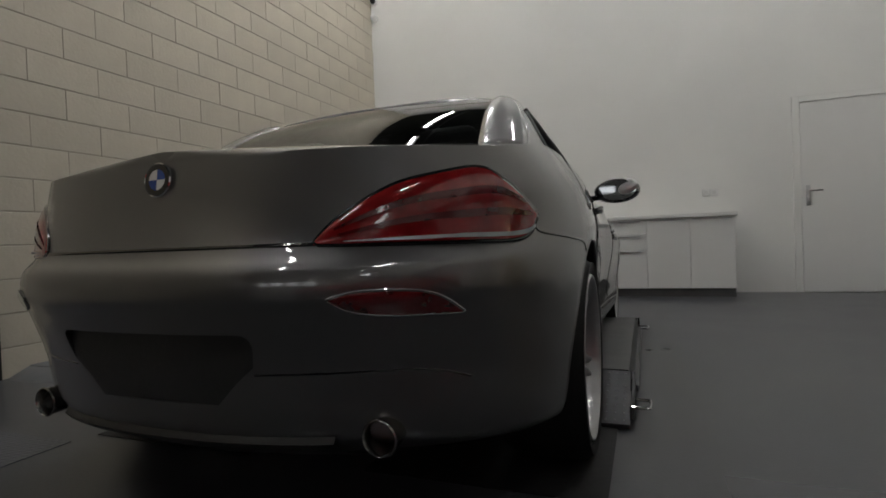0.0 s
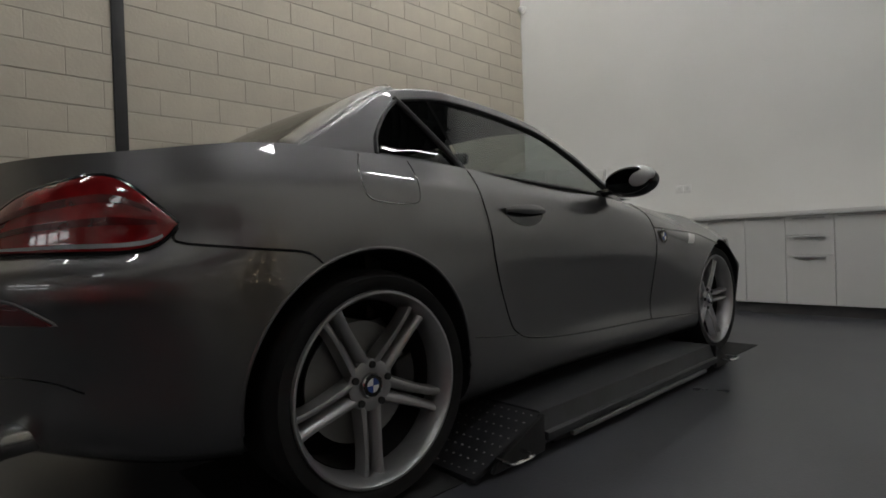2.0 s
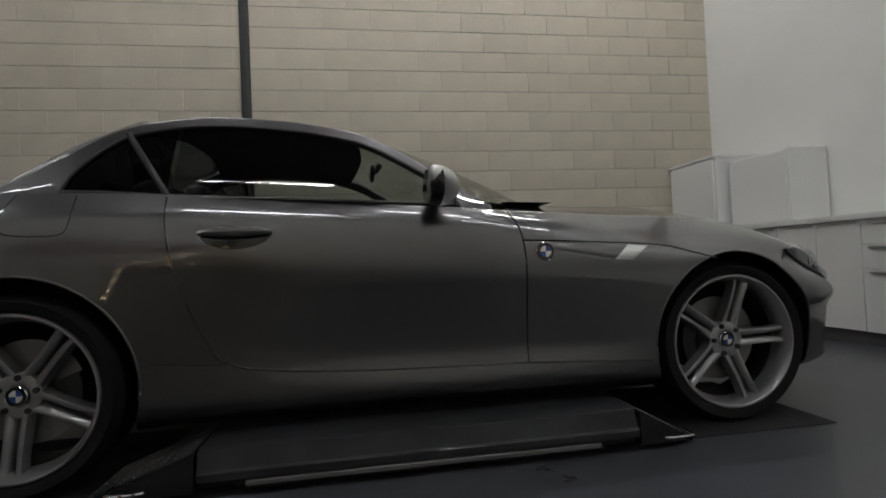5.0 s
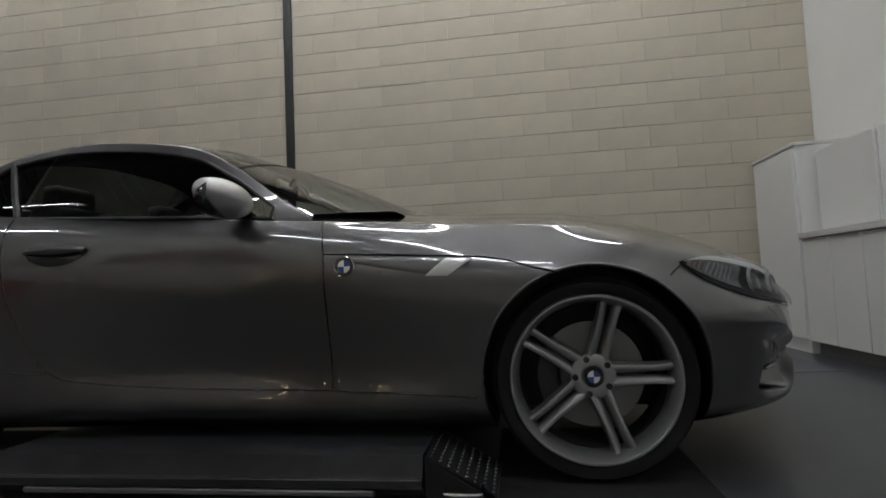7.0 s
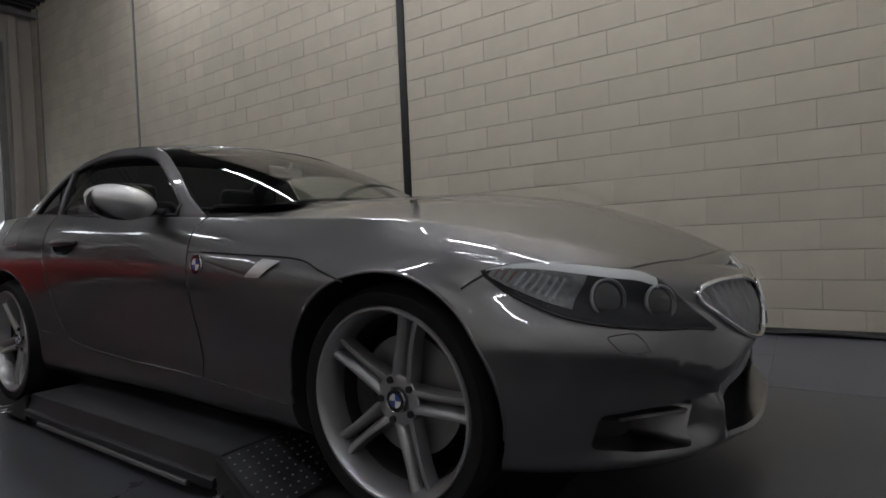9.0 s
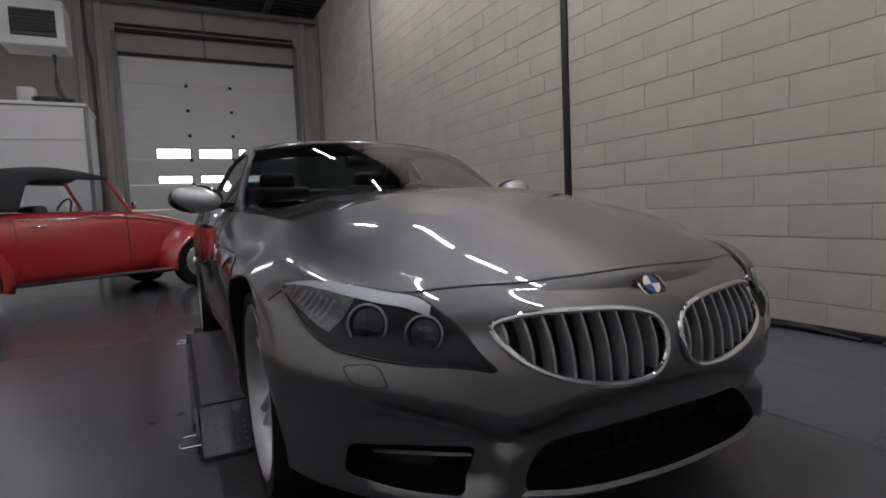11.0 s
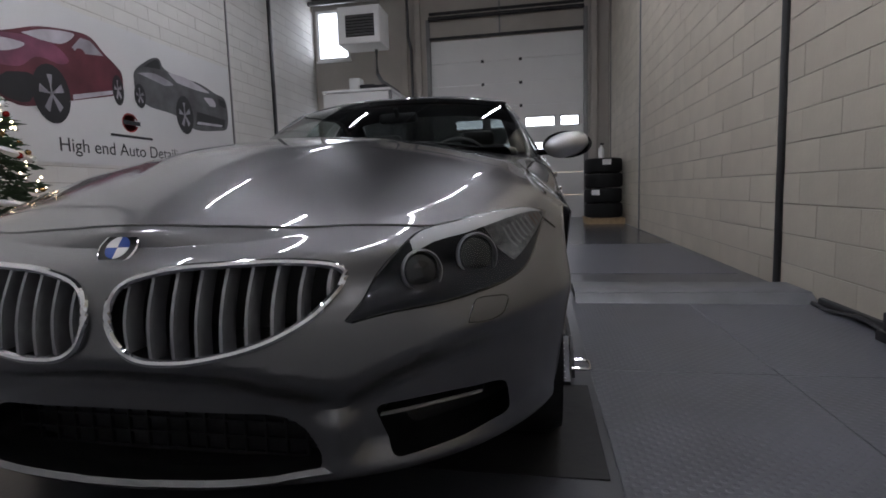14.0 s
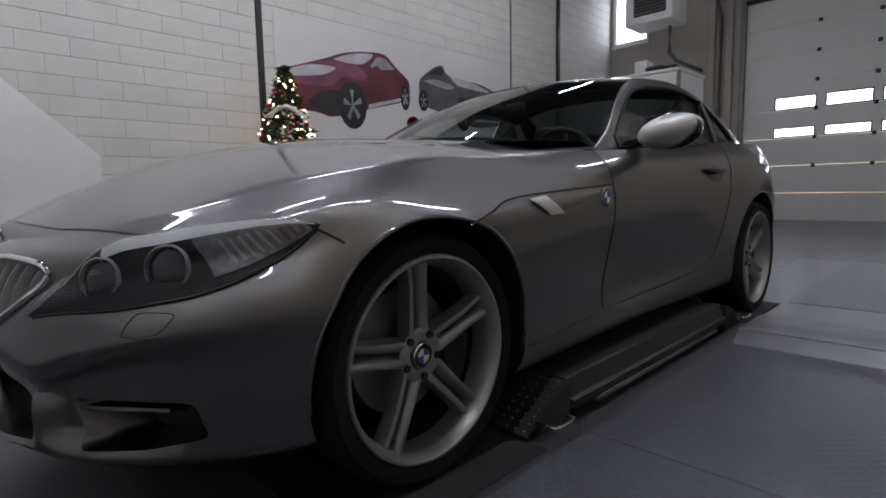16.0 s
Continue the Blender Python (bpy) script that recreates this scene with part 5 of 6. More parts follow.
for k in range(8):
    z0, z1 = k * PH, (k + 1) * PH - 0.006
    bm = bm_new()
    cuts = [w for w in WIN_Z if z0 <= sum(w) / 2 < z1]
    if not cuts:
        box(bm, GX0 - cx, GX1 - cx, -0.10, -0.06, z0, z1, 0.006, 1)
    else:
        a, b = max(cuts[0][0], z0 + 0.03), min(cuts[0][1], z1 - 0.03)
        xs = sorted([v for w in WIN_X for v in w])
        box(bm, GX0 - cx, GX1 - cx, -0.10, -0.06, z0, a)
        box(bm, GX0 - cx, GX1 - cx, -0.10, -0.06, b, z1)
        edges = [GX0] + xs + [GX1]
        for i in range(0, len(edges), 2):
            box(bm, edges[i] - cx, edges[i + 1] - cx, -0.10, -0.06, a, b)
    pn = part("door_section", bm, M_WHITE, t, smooth=False)
    if cuts:
        for x1, x0 in WIN_X:
            bm = bm_new()
            for aa, bb, cc, dd in ((x0 - 0.02, x1 + 0.02, a - 0.02, a), (x0 - 0.02, x1 + 0.02, b, b + 0.02), (x0 - 0.02, x0, a, b), (x1, x1 + 0.02, a, b)):
                box(bm, aa - cx, bb - cx, -0.062, -0.05, cc, dd)
            wf = part("window_frame", bm, M_BLACK, pn, smooth=False)
            bm = bm_new()
            box(bm, x0 - cx, x1 - cx, -0.09, -0.08, a, b)
            part("pane", bm, M_DAY, pn, "bright daylit pane", smooth=False)
    for xx in (0.56, -0.35):
        bm = bm_new()
        box(bm, xx - cx - 0.035, xx - cx + 0.035, -0.062, -0.045, z1 - 0.04, z1 + 0.03, 0.006, 1)
        if 0 < k < 7:
            part("hinge", bm, M_BLACK, pn)
        else:
            bm.free()
for x in (GX0 - 0.04, GX1 + 0.04):
    bm = bm_new()
    box(bm, x - cx - 0.05, x - cx + 0.05, -0.05, 0.03, 0.0, GZ + 0.5, 0.006, 1)
    part("guide_rail", bm, M_GSTEEL, t)
for z in (GZ + 0.03, GZ + 0.62):
    bm = bm_new()
    box(bm, GX0 - cx, GX1 - cx, -0.02, 0.06, z - 0.03, z + 0.03, 0.006, 1)
    part("header_bar", bm, M_STEEL, t)
bm = bm_new()
tube(bm, [(GX0 - cx, 0.12, GZ + 0.48), (GX1 - cx, 0.12, GZ + 0.48)], 0.045, 14)
part("spring_shaft", bm, M_STEEL, t, "dark torsion spring shaft")
bm = bm_new()
box(bm, 0.1, 0.14, -0.0, 0.06, GZ + 0.05, ZC - 0.05)
part("centre_bracket", bm, M_GSTEEL, t)
# beam under the roof in front of the gate
bm = bm_new()
box(bm, XL, XR, YB + 0.25, YB + 0.33, 5.36, 5.46, 0.01, 1)
tagged(part("trim", bm, M_GSTEEL), "grey steel rail under the roof before the gate", "trim", kind="structure")
for x in (-2.04, 2.11, 2.46):
    bm = bm_new()
    box(bm, x - 0.07, x + 0.07, YB, YB + 0.12, 0, ZC, 0.01, 1)
    tagged(part("steel_column", bm, M_GREYWALL), "grey boxed column beside the gate", "column", "gate columns", "structure")
bm = bm_new()
tube(bm, [(2.29, YB + 0.06, 0), (2.29, YB + 0.06, 4.2), (2.36, YB + 0.06, 4.5), (2.36, YB + 0.06, ZC)], 0.035, 10)
tagged(part("conduit", bm, M_DARKGREY), "grey pipe running up beside the gate", "pipe")

t = tagged(thing("window_1", ((WX0 + WX1) / 2, YB, WZ0), "tall white-framed upper window full of daylight", "window"), kind="structure")
c = (WX0 + WX1) / 2
for a, b, z0, z1 in ((WX0, WX0 + 0.07, 0, WZ1 - WZ0), (WX1 - 0.07, WX1, 0, WZ1 - WZ0), (WX0 + 0.07, WX1 - 0.07, 0, 0.07), (WX0 + 0.07, WX1 - 0.07, WZ1 - WZ0 - 0.07, WZ1 - WZ0)):
    bm = bm_new()
    box(bm, a - c, b - c, -0.14, 0.02, z0, z1, 0.006, 1)
    part("window_frame", bm, M_WHITE, t)
bm = bm_new()
box(bm, WX0 - c + 0.07, WX1 - c - 0.07, -0.09, -0.08, 0.07, WZ1 - WZ0 - 0.07)
part("pane", bm, M_DAY, t, "bright daylit pane", smooth=False)
bm = bm_new()
box(bm, WX0 - c - 0.03, WX1 - c + 0.03, 0.0, 0.06, -0.05, 0.0, 0.005, 1)
part("window_sill", bm, M_WHITE, t)

t = tagged(thing("door_2", ((DX0 + DX1) / 2, YB, 0), "glazed white back door with daylit panes", "door"), kind="structure")
c = (DX0 + DX1) / 2
for a, b, z0, z1 in ((DX0, DX0 + 0.3, 0, DZ), (DX1 - 0.06, DX1, 0, DZ), (DX0 + 0.3, DX1 - 0.06, 0, 1.0), (DX0 + 0.3, DX1 - 0.06, 1.85, 2.35), (DX0 + 0.3, DX1 - 0.06, 2.65, DZ)):
    bm = bm_new()
    box(bm, a - c, b - c, -0.1, -0.04, z0, z1, 0.004, 1)
    part("door_frame", bm, M_WHITE, t)
for z0, z1 in ((1.0, 1.85), (2.35, 2.65)):
    bm = bm_new()
    box(bm, DX0 + 0.3 - c, DX1 - 0.06 - c, -0.08, -0.07, z0, z1)
    part("pane", bm, M_DAY, t, "bright daylit pane", smooth=False)

# hanging air heater
t = thing("air_heater", (2.87, -7.15, 3.81), "white hanging air heater with dark louvres", "heater")
bm = bm_new()
box(bm, -0.46, 0.46, -0.35, 0.35, 0.0, 0.76, 0.03, 3)
part("casing", bm, M_WHITE, t)
bm = bm_new()
box(bm, -0.34, 0.28, 0.345, 0.356, 0.14, 0.58, 0.004, 1)
lv = part("louvre_field", bm, M_BLACK, t, "dark outlet")
for k in range(7):
    bm = bm_new()
    box(bm, -0.33, 0.27, -0.025, 0.025, -0.004, 0.004)
    bm.transform(Matrix.Translation((0, 0.37, 0.18 + k * 0.06)) @ Matrix.Rotation(radians(35), 4, "X"))
    part("louvre", bm, M_GSTEEL, lv, smooth=False)
for x in (-0.35, 0.35):
    bm = bm_new()
    tube(bm, [(x, 0, 0.74), (x, 0, ZC + 0.04 - 3.81)], 0.01, 6)
    part("hanger", bm, M_GSTEEL, t)
bm = bm_new()
tube(bm, [(-0.2, -0.2, 0.02), (-0.2, -0.2, -0.5), (-0.2, -0.5, -0.6), (-0.2, -1.9, -0.6)], 0.04, 10)
part("flue", bm, M_GSTEEL, t)

# white booth with boxes on top
t = thing("panel_booth", (2.93, -7.3, 0), "tall white panelled storage booth", "booth")
bm = bm_new()
box(bm, -0.72, 0.72, -0.6, 0.62, 0.0, 2.80, 0.004, 1)
part("carcass", bm, M_WHITE, t)
for k in range(5):
    bm = bm_new()
    box(bm, -0.725, 0.725, 0.622, 0.645, 0.02 + k * 0.558, 0.568 + k * 0.558, 0.004, 1)
    part("panel", bm, M_WHITE, t)
bm = bm_new()
box(bm, -0.74, 0.74, -0.62, 0.66, 2.814, 2.87, 0.008, 1)
part("cornice", bm, M_WHITE, t)
bm = bm_new()
box(bm, -0.75, -0.69, 0.60, 0.66, 0.0, 2.812, 0.006, 1)
part("corner_post", bm, M_GSTEEL, t)
for x, w, h, mm, nm in ((2.53, 0.14, 0.1, M_BLACK, "dark storage box"), (2.81, 0.18, 0.12, M_BLACK, "dark storage box"), (3.06, 0.12, 0.24, M_WHITE, "white storage box")):
    bm = bm_new()
    box(bm, x - w, x + w, -7.2, -6.95, 2.87, 2.87 + h * 1.2, 0.008, 2)
    tagged(part("storage_box", bm, mm), nm + " lying on top of the booth", "box", "boxes on the booth")

# tyres on a pallet
t = thing("pallet", (-2.0, -6.75, 0), "small wooden pallet under a stack of tyres", "pallet")
for k in range(5):
    bm = bm_new()
    box(bm, -0.36 + k * 0.155, -0.24 + k * 0.155, -0.38, 0.38, 0.10, 0.12, 0.003, 1)
    part("board", bm, M_WOOD, t)
for yv in (-0.32, 0.0, 0.32):
    bm = bm_new()
    box(bm, -0.36, 0.36, yv - 0.045, yv + 0.045, 0.0, 0.10, 0.003, 1)
    part("bearer", bm, M_WOOD, t)
for k in range(4):
    t = thing("tyre", (-2.0 + 0.01 * (k % 2), -6.75, 0.12 + k * 0.285), "loose black tyre lying flat in a stack", "tyre", "stacked tyres")
    bm = bm_new()
    lathe(bm, [(0.22, 0.03), (0.25, 0.004), (0.31, 0.0), (0.345, 0.02), (0.355, 0.06), (0.355, 0.22), (0.345, 0.26), (0.31, 0.28), (0.25, 0.276), (0.22, 0.25), (0.215, 0.14), (0.22, 0.03)], (0, 0, 0), "z", 44)
    part("carcass", bm, M_TYRE, t)
    if k in (1, 3):
        bm = bm_new()
        rows = [[Vector((0.358 * math.cos(a), 0.358 * math.sin(a), z)) for z in (0.15, 0.25)] for a in [radians(lerp(62, 88, i / 6)) + (0.35 if k == 3 else -0.25) for i in range(7)]]
        grid(bm, rows)
        part("label", bm, M_WHITE, t, "white paper label")
t = thing("spray_bottle", (-1.95, -6.7, 1.262), "white bottle with dark pump on the tyre stack", "bottle")
bm = bm_new()
lathe(bm, [(0.0, 0.0), (0.05, 0.0), (0.055, 0.02), (0.055, 0.16), (0.03, 0.21), (0.016, 0.22), (0.016, 0.25), (0.0, 0.25)], (0, 0, 0), "z", 20)
part("bottle", bm, M_WHITE, t)
bm = bm_new()
box(bm, -0.05, 0.02, -0.015, 0.015, 0.25, 0.29, 0.008, 2)
part("pump", bm, M_BLACK, t)

# ---- poster on the east wall ----
PX = XR - 0.006
t = thing("poster", (PX, -2.6, 2.0), "wide white printed banner showing two cars", "poster")


def flat(name, pts, depth, m, parent, label=""):
    """A flat printed shape on the banner: (along, up), along runs to the viewer's right."""
    bm = bm_new()
    vs = [bm.verts.new((-depth, 2.6 - a, z - 2.0)) for a, z in pts]
    f = bm.faces.new(vs)
    bmesh.ops.triangulate(bm, faces=[f])
    bmesh.ops.recalc_face_normals(bm, faces=bm.faces)
    return part(name, bm, m, parent, label, smooth=False)


M_PAPER = mat("banner vinyl", (0.66, 0.66, 0.66), 0.45, var=0.03, scale=1.5)
M_PRED = mat("print dark red", (0.10, 0.02, 0.03), 0.45, var=0.35, scale=3)
M_PGREY = mat("print grey", (0.09, 0.09, 0.095), 0.45, var=0.4, scale=4)
M_PBLK = mat("print black", (0.015, 0.015, 0.017), 0.45, var=0.2)
M_PSIL = mat("print silver", (0.30, 0.29, 0.32), 0.45, var=0.3, scale=4)
bm = bm_new()
box(bm, -0.003, 0.003, -5.06 + 2.6, -0.14 + 2.6, 1.20 - 2.0, 3.06 - 2.0)
part("sheet", bm, M_PAPER, t, smooth=False)


def arc(ca, cz, ra, rz, n=22, a0=0, a1=360):
    return [(ca + ra * math.cos(radians(lerp(a0, a1, k / n))), cz + rz * math.sin(radians(lerp(a0, a1, k / n)))) for k in range(n if a1 - a0 == 360 else n + 1)]


def sm(pts, n=40):
    return [(p.x, p.y) for p in smooth_line([(a, b, 0) for a, b in pts], n)]


M_PLIGHT = mat("print pale", (0.48, 0.46, 0.50), 0.45, var=0.2, scale=4)
M_PPLUM = mat("print plum", (0.17, 0.05, 0.09), 0.45, var=0.4, scale=3)
flat("printed_car", sm([(0.16, 2.11), (0.17, 2.33), (0.41, 2.42), (0.89, 2.59), (1.27, 2.73), (1.77, 2.81), (2.0, 2.79), (2.18, 2.65), (2.37, 2.53), (2.46, 2.43), (2.44, 2.2), (2.3, 2.13), (1.63, 1.96), (1.01, 1.80), (0.77, 1.84), (0.43, 1.87), (0.2, 2.01)], 60), 0.006, M_PRED, t, "dark red saloon print")
flat("printed_shoulder", sm([(0.2, 2.3), (0.41, 2.41), (0.89, 2.56), (1.4, 2.58), (1.62, 2.44), (1.5, 2.36), (1.2, 2.38), (0.95, 2.22), (0.5, 2.2), (0.22, 2.2)], 40), 0.0075, M_PPLUM, t)
flat("printed_glass", sm([(1.03, 2.60), (1.35, 2.72), (1.73, 2.77), (1.55, 2.61), (1.26, 2.58)]), 0.009, M_PLIGHT, t)
flat("printed_highlight", sm([(0.27, 2.35), (0.64, 2.47), (1.06, 2.49), (0.84, 2.36), (0.4, 2.29)]), 0.009, M_PLIGHT, t)
flat("printed_glass", [(1.68, 2.60), (1.82, 2.75), (1.97, 2.75), (2.16, 2.61), (1.76, 2.55)], 0.009, M_PSIL, t)
flat("printed_panel", sm([(0.82, 2.14), (1.12, 2.16), (1.06, 1.87), (0.8, 1.86), (0.6, 1.98)]), 0.009, M_PBLK, t)
flat("printed_sill", [(1.63, 2.03), (2.3, 2.2), (2.3, 2.15), (1.63, 1.97)], 0.009, M_PLIGHT, t)
flat("printed_mirror", arc(1.80, 2.57, 0.07, 0.045), 0.0105, M_PRED, t)
flat("printed_car", sm([(2.67, 2.47), (2.74, 2.58), (3.04, 2.78), (3.22, 2.82), (3.32, 2.70), (3.65, 2.64), (4.13, 2.64), (4.58, 2.55), (4.90, 2.46), (4.90, 2.0), (4.55, 1.9), (3.95, 1.86), (3.49, 2.03), (2.94, 2.08), (2.68, 2.2)], 60), 0.006, M_PGREY, t, "grey sports car print")
flat("printed_glass", sm([(2.89, 2.64), (3.09, 2.77), (3.20, 2.79), (3.24, 2.67)]), 0.009, M_PBLK, t)
flat("printed_highlight", sm([(3.39, 2.66), (3.85, 2.65), (4.43, 2.53), (4.06, 2.51), (3.58, 2.54)]), 0.009, M_PLIGHT, t)
flat("printed_highlight", sm([(2.75, 2.52), (3.1, 2.58), (3.5, 2.5), (3.3, 2.44)]), 0.009, M_PSIL, t)
flat("printed_grille", [(4.67, 2.47), (4.88, 2.45), (4.88, 2.33), (4.69, 2.36)], 0.009, M_PBLK, t)
flat("printed_lamp", sm([(4.25, 2.42), (4.5, 2.44), (4.58, 2.32), (4.4, 2.3)]), 0.009, M_PLIGHT, t)
flat("printed_bumper", [(4.04, 2.16), (4.84, 2.12), (4.8, 1.98), (3.99, 1.93)], 0.009, M_PBLK, t)
flat("printed_bumper", [(4.05, 2.0), (4.75, 2.02), (4.72, 1.98), (4.0, 1.95)], 0.0105, M_PLIGHT, t)
for a, z, rx, rz in ((1.34, 1.99, 0.25, 0.34), (2.36, 2.21, 0.10, 0.20), (0.24, 2.12, 0.09, 0.2), (3.72, 2.06, 0.21, 0.30), (2.76, 2.2, 0.11, 0.17)):
    flat("printed_wheel", arc(a, z, rx, rz), 0.011, M_PBLK, t)
    for k in range(5):
        a0 = k * 72 + 10
        flat("printed_spoke", arc(a, z, rx * 0.66, rz * 0.66, 3, a0, a0 + 26) + [(a + 0.015, z), (a - 0.015, z)], 0.0125, M_PSIL, t)
M_PLOGO = mat("print red", (0.35, 0.03, 0.03), 0.45)
flat("printed_logo", arc(2.53, 1.80, 0.15, 0.13, 20, 20, 340) + arc(2.53, 1.80, 0.13, 0.11, 20, 20, 340)[::-1], 0.006, M_PLOGO, t)
flat("printed_logo", [(2.40, 1.77), (2.72, 1.77), (2.72, 1.83), (2.40, 1.83)], 0.007, M_PBLK, t)
flat("printed_logo", [(2.16, 1.59), (2.94, 1.59), (2.94, 1.625), (2.16, 1.625)], 0.007, M_PBLK, t)


def written(text):
    """A flat mesh of some words."""
    cu = bpy.data.curves.new("lettering", "FONT")
    cu.body = text
    cu.size, cu.extrude, cu.align_x = 0.235, 0.001, "LEFT"
    tmp = new("lettering", cu)
    me = bpy.data.meshes.new_from_object(tmp.evaluated_get(bpy.context.evaluated_depsgraph_get()))
    bpy.data.objects.remove(tmp)
    bpy.data.curves.remove(cu)
    return me, max(v.co.x for v in me.vertices)


WORDS = ["High", "end", "Auto", "Detailing", "studio"]
full_me, wid = written(" ".join(WORDS))
bpy.data.meshes.remove(full_me)
for k, word in enumerate(WORDS):
    me, own = written(word)
    till_me, till = written(" ".join(WORDS[:k + 1]))
    bpy.data.meshes.remove(till_me)
    me.materials.append(M_PBLK)
    lt = new("lettering", me)
    lt.parent = t
    lt.matrix_local = Matrix.Translation((-0.007, 2.6 - 1.36, 1.34 - 2.0)) @ Matrix(((0, 0, -1, 0), (-3.0 / wid, 0, 0, 0), (0, 1, 0, 0), (0, 0, 0, 1))) @ Matrix.Translation((till - own, 0, 0))

# ---- decorated fir tree ----
t = thing("christmas_tree", (4.30, 0.02, 0), "decorated artificial fir tree with lit fairy lights", "tree")
rng = random.Random(11)
bm = bm_new()
cyl(bm, (0, 0, 0), (0, 0, 2.15), 0.035, 0.01, 8)
part("trunk", bm, M_WOOD, t)
bm = bm_new()


def tree_r(z):
    return 0.72 * max(0.0, (2.3 - z) / 2.0) ** 0.9


for i in range(2600):
    z = 0.35 + 1.92 * (1 - rng.random() ** 0.6) if False else lerp(0.3, 2.26, rng.random() ** 1.35)
    a = rng.uniform(0, math.tau)
    R = tree_r(z) * (0.82 + 0.18 * math.sin(z * 34))
    r = R * rng.uniform(0.45, 1.05)
    c = Vector((r * math.cos(a), r * math.sin(a), z - 0.18 * r))
    d = Vector((math.cos(a + rng.uniform(-0.7, 0.7)), math.sin(a + rng.uniform(-0.7, 0.7)), rng.uniform(-0.5, 0.25))).normalized()
    n = d.cross(Vector((0, 0, 1))).normalized()
    L = rng.uniform(0.05, 0.11)
    for tw in (0, 1):
        nn = n if tw == 0 else n.cross(d)
        vs = [bm.verts.new(c - d * L * 0.4 + nn * 0.006), bm.verts.new(c + nn * 0.014), bm.verts.new(c + d * L), bm.verts.new(c - nn * 0.014), bm.verts.new(c - d * L * 0.4 - nn * 0.006)]
        bm.faces.new(vs)
ob = part("crown", bm, mat("fir green", (0.028, 0.055, 0.026), 0.7, var=0.4, scale=8, rand=0.3), t, "dark green needles", smooth=False)
ob["kind"] = "stuff"
for k in range(3):
    z0 = (0.75, 1.22, 1.72)[k]
    bm = bm_new()
    pts = []
    for i in range(49):
        a = i / 48 * math.tau
        R = tree_r(z0) * 1.02
        pts.append((R * math.cos(a), R * math.sin(a), z0 - 0.1 * tree_r(z0) + 0.05 * math.sin(a * 3)))
    tube(bm, pts[:-1], 0.026, 6, True)
    for v in bm.verts:
        v.co += Vector((rng.uniform(-1, 1), rng.uniform(-1, 1), rng.uniform(-1, 1))) * 0.012
    part("garland", bm, M_WENAMEL, t, "white tinsel garland")
M_FAIRY = mat("fairy light", (1, 0.8, 0.5), 0.4, emit=(1.0, 0.78, 0.45), estr=14)
M_BAUBLE = mat("red bauble", (0.30, 0.015, 0.015), 0.2, metal=0.5, coat=0.6)
M_GOLD = mat("gold bauble", (0.5, 0.3, 0.12), 0.25, metal=0.9)
bead = {}
for nm, mm, r in (("fairy_light", M_FAIRY, 0.010), ("bauble", M_BAUBLE, 0.032), ("gold_bauble", M_GOLD, 0.028)):
    bm = bm_new()
    bmesh.ops.create_icosphere(bm, subdivisions=1 if r < 0.02 else 2, radius=r)
    me = bpy.data.meshes.new(nm)
    bm.to_mesh(me)
    bm.free()
    me.materials.append(mm)
    me.polygons.foreach_set("use_smooth", [True] * len(me.polygons))
    bead[nm] = me
for nm, cnt in (("fairy_light", 130), ("bauble", 42), ("gold_bauble", 26)):
    for i in range(cnt):
        z = lerp(0.45, 2.2, rng.random() ** 1.2)
        a = rng.uniform(0, math.tau)
        R = tree_r(z) * rng.uniform(0.95, 1.06)
        ob = new(nm, bead[nm])
        ob.parent = t
        ob.location = (R * math.cos(a), R * math.sin(a), z - 0.18 * R)

# ---- red classic convertible: built with its rear axle at the origin, forward +y ----
bug = thing("classic_car", (0, 0, 0), "shiny red classic convertible with closed black canvas top", "car")
tw = curve([(-0.82, 0.30), (-0.6, 0.50), (-0.2, 0.58), (0.4, 0.63), (1.5, 0.63), (2.0, 0.57), (2.5, 0.45), (2.95, 0.30), (3.12, 0.16)])
tz = curve([(-0.82, 0.52), (-0.65, 0.72), (-0.4, 0.88), (-0.1, 0.97), (0.4, 0.985), (1.3, 0.985), (1.7, 0.97), (2.2, 0.89), (2.7, 0.74), (3.0, 0.56), (3.12, 0.44)])
bm = bm_new()
rows = []
for i in range(61):
    y = lerp(-0.82, 3.12, i / 60)
    w, z = tw(y), tz(y)
    half = [Vector((w * 0.9, y, 0.27)), Vector((w, y, 0.40)), Vector((w * 1.0, y, lerp(0.40, z, 0.55))), Vector((w * 0.93, y, z - 0.07)), Vector((w * 0.74, y, z - 0.008)), Vector((0, y, z + 0.02))]
    pts = smooth_line(half, 24)
    rows.append(pts + [Vector((-p.x, p.y, p.z)) for p in pts[::-1][1:]])
grid(bm, rows)
for r in (rows[0], rows[-1]):
    bm.faces.new([bm.verts.new(p) for p in r])
bmesh.ops.recalc_face_normals(bm, faces=bm.faces)
part("body", bm, M_RED, bug, "shiny red body")
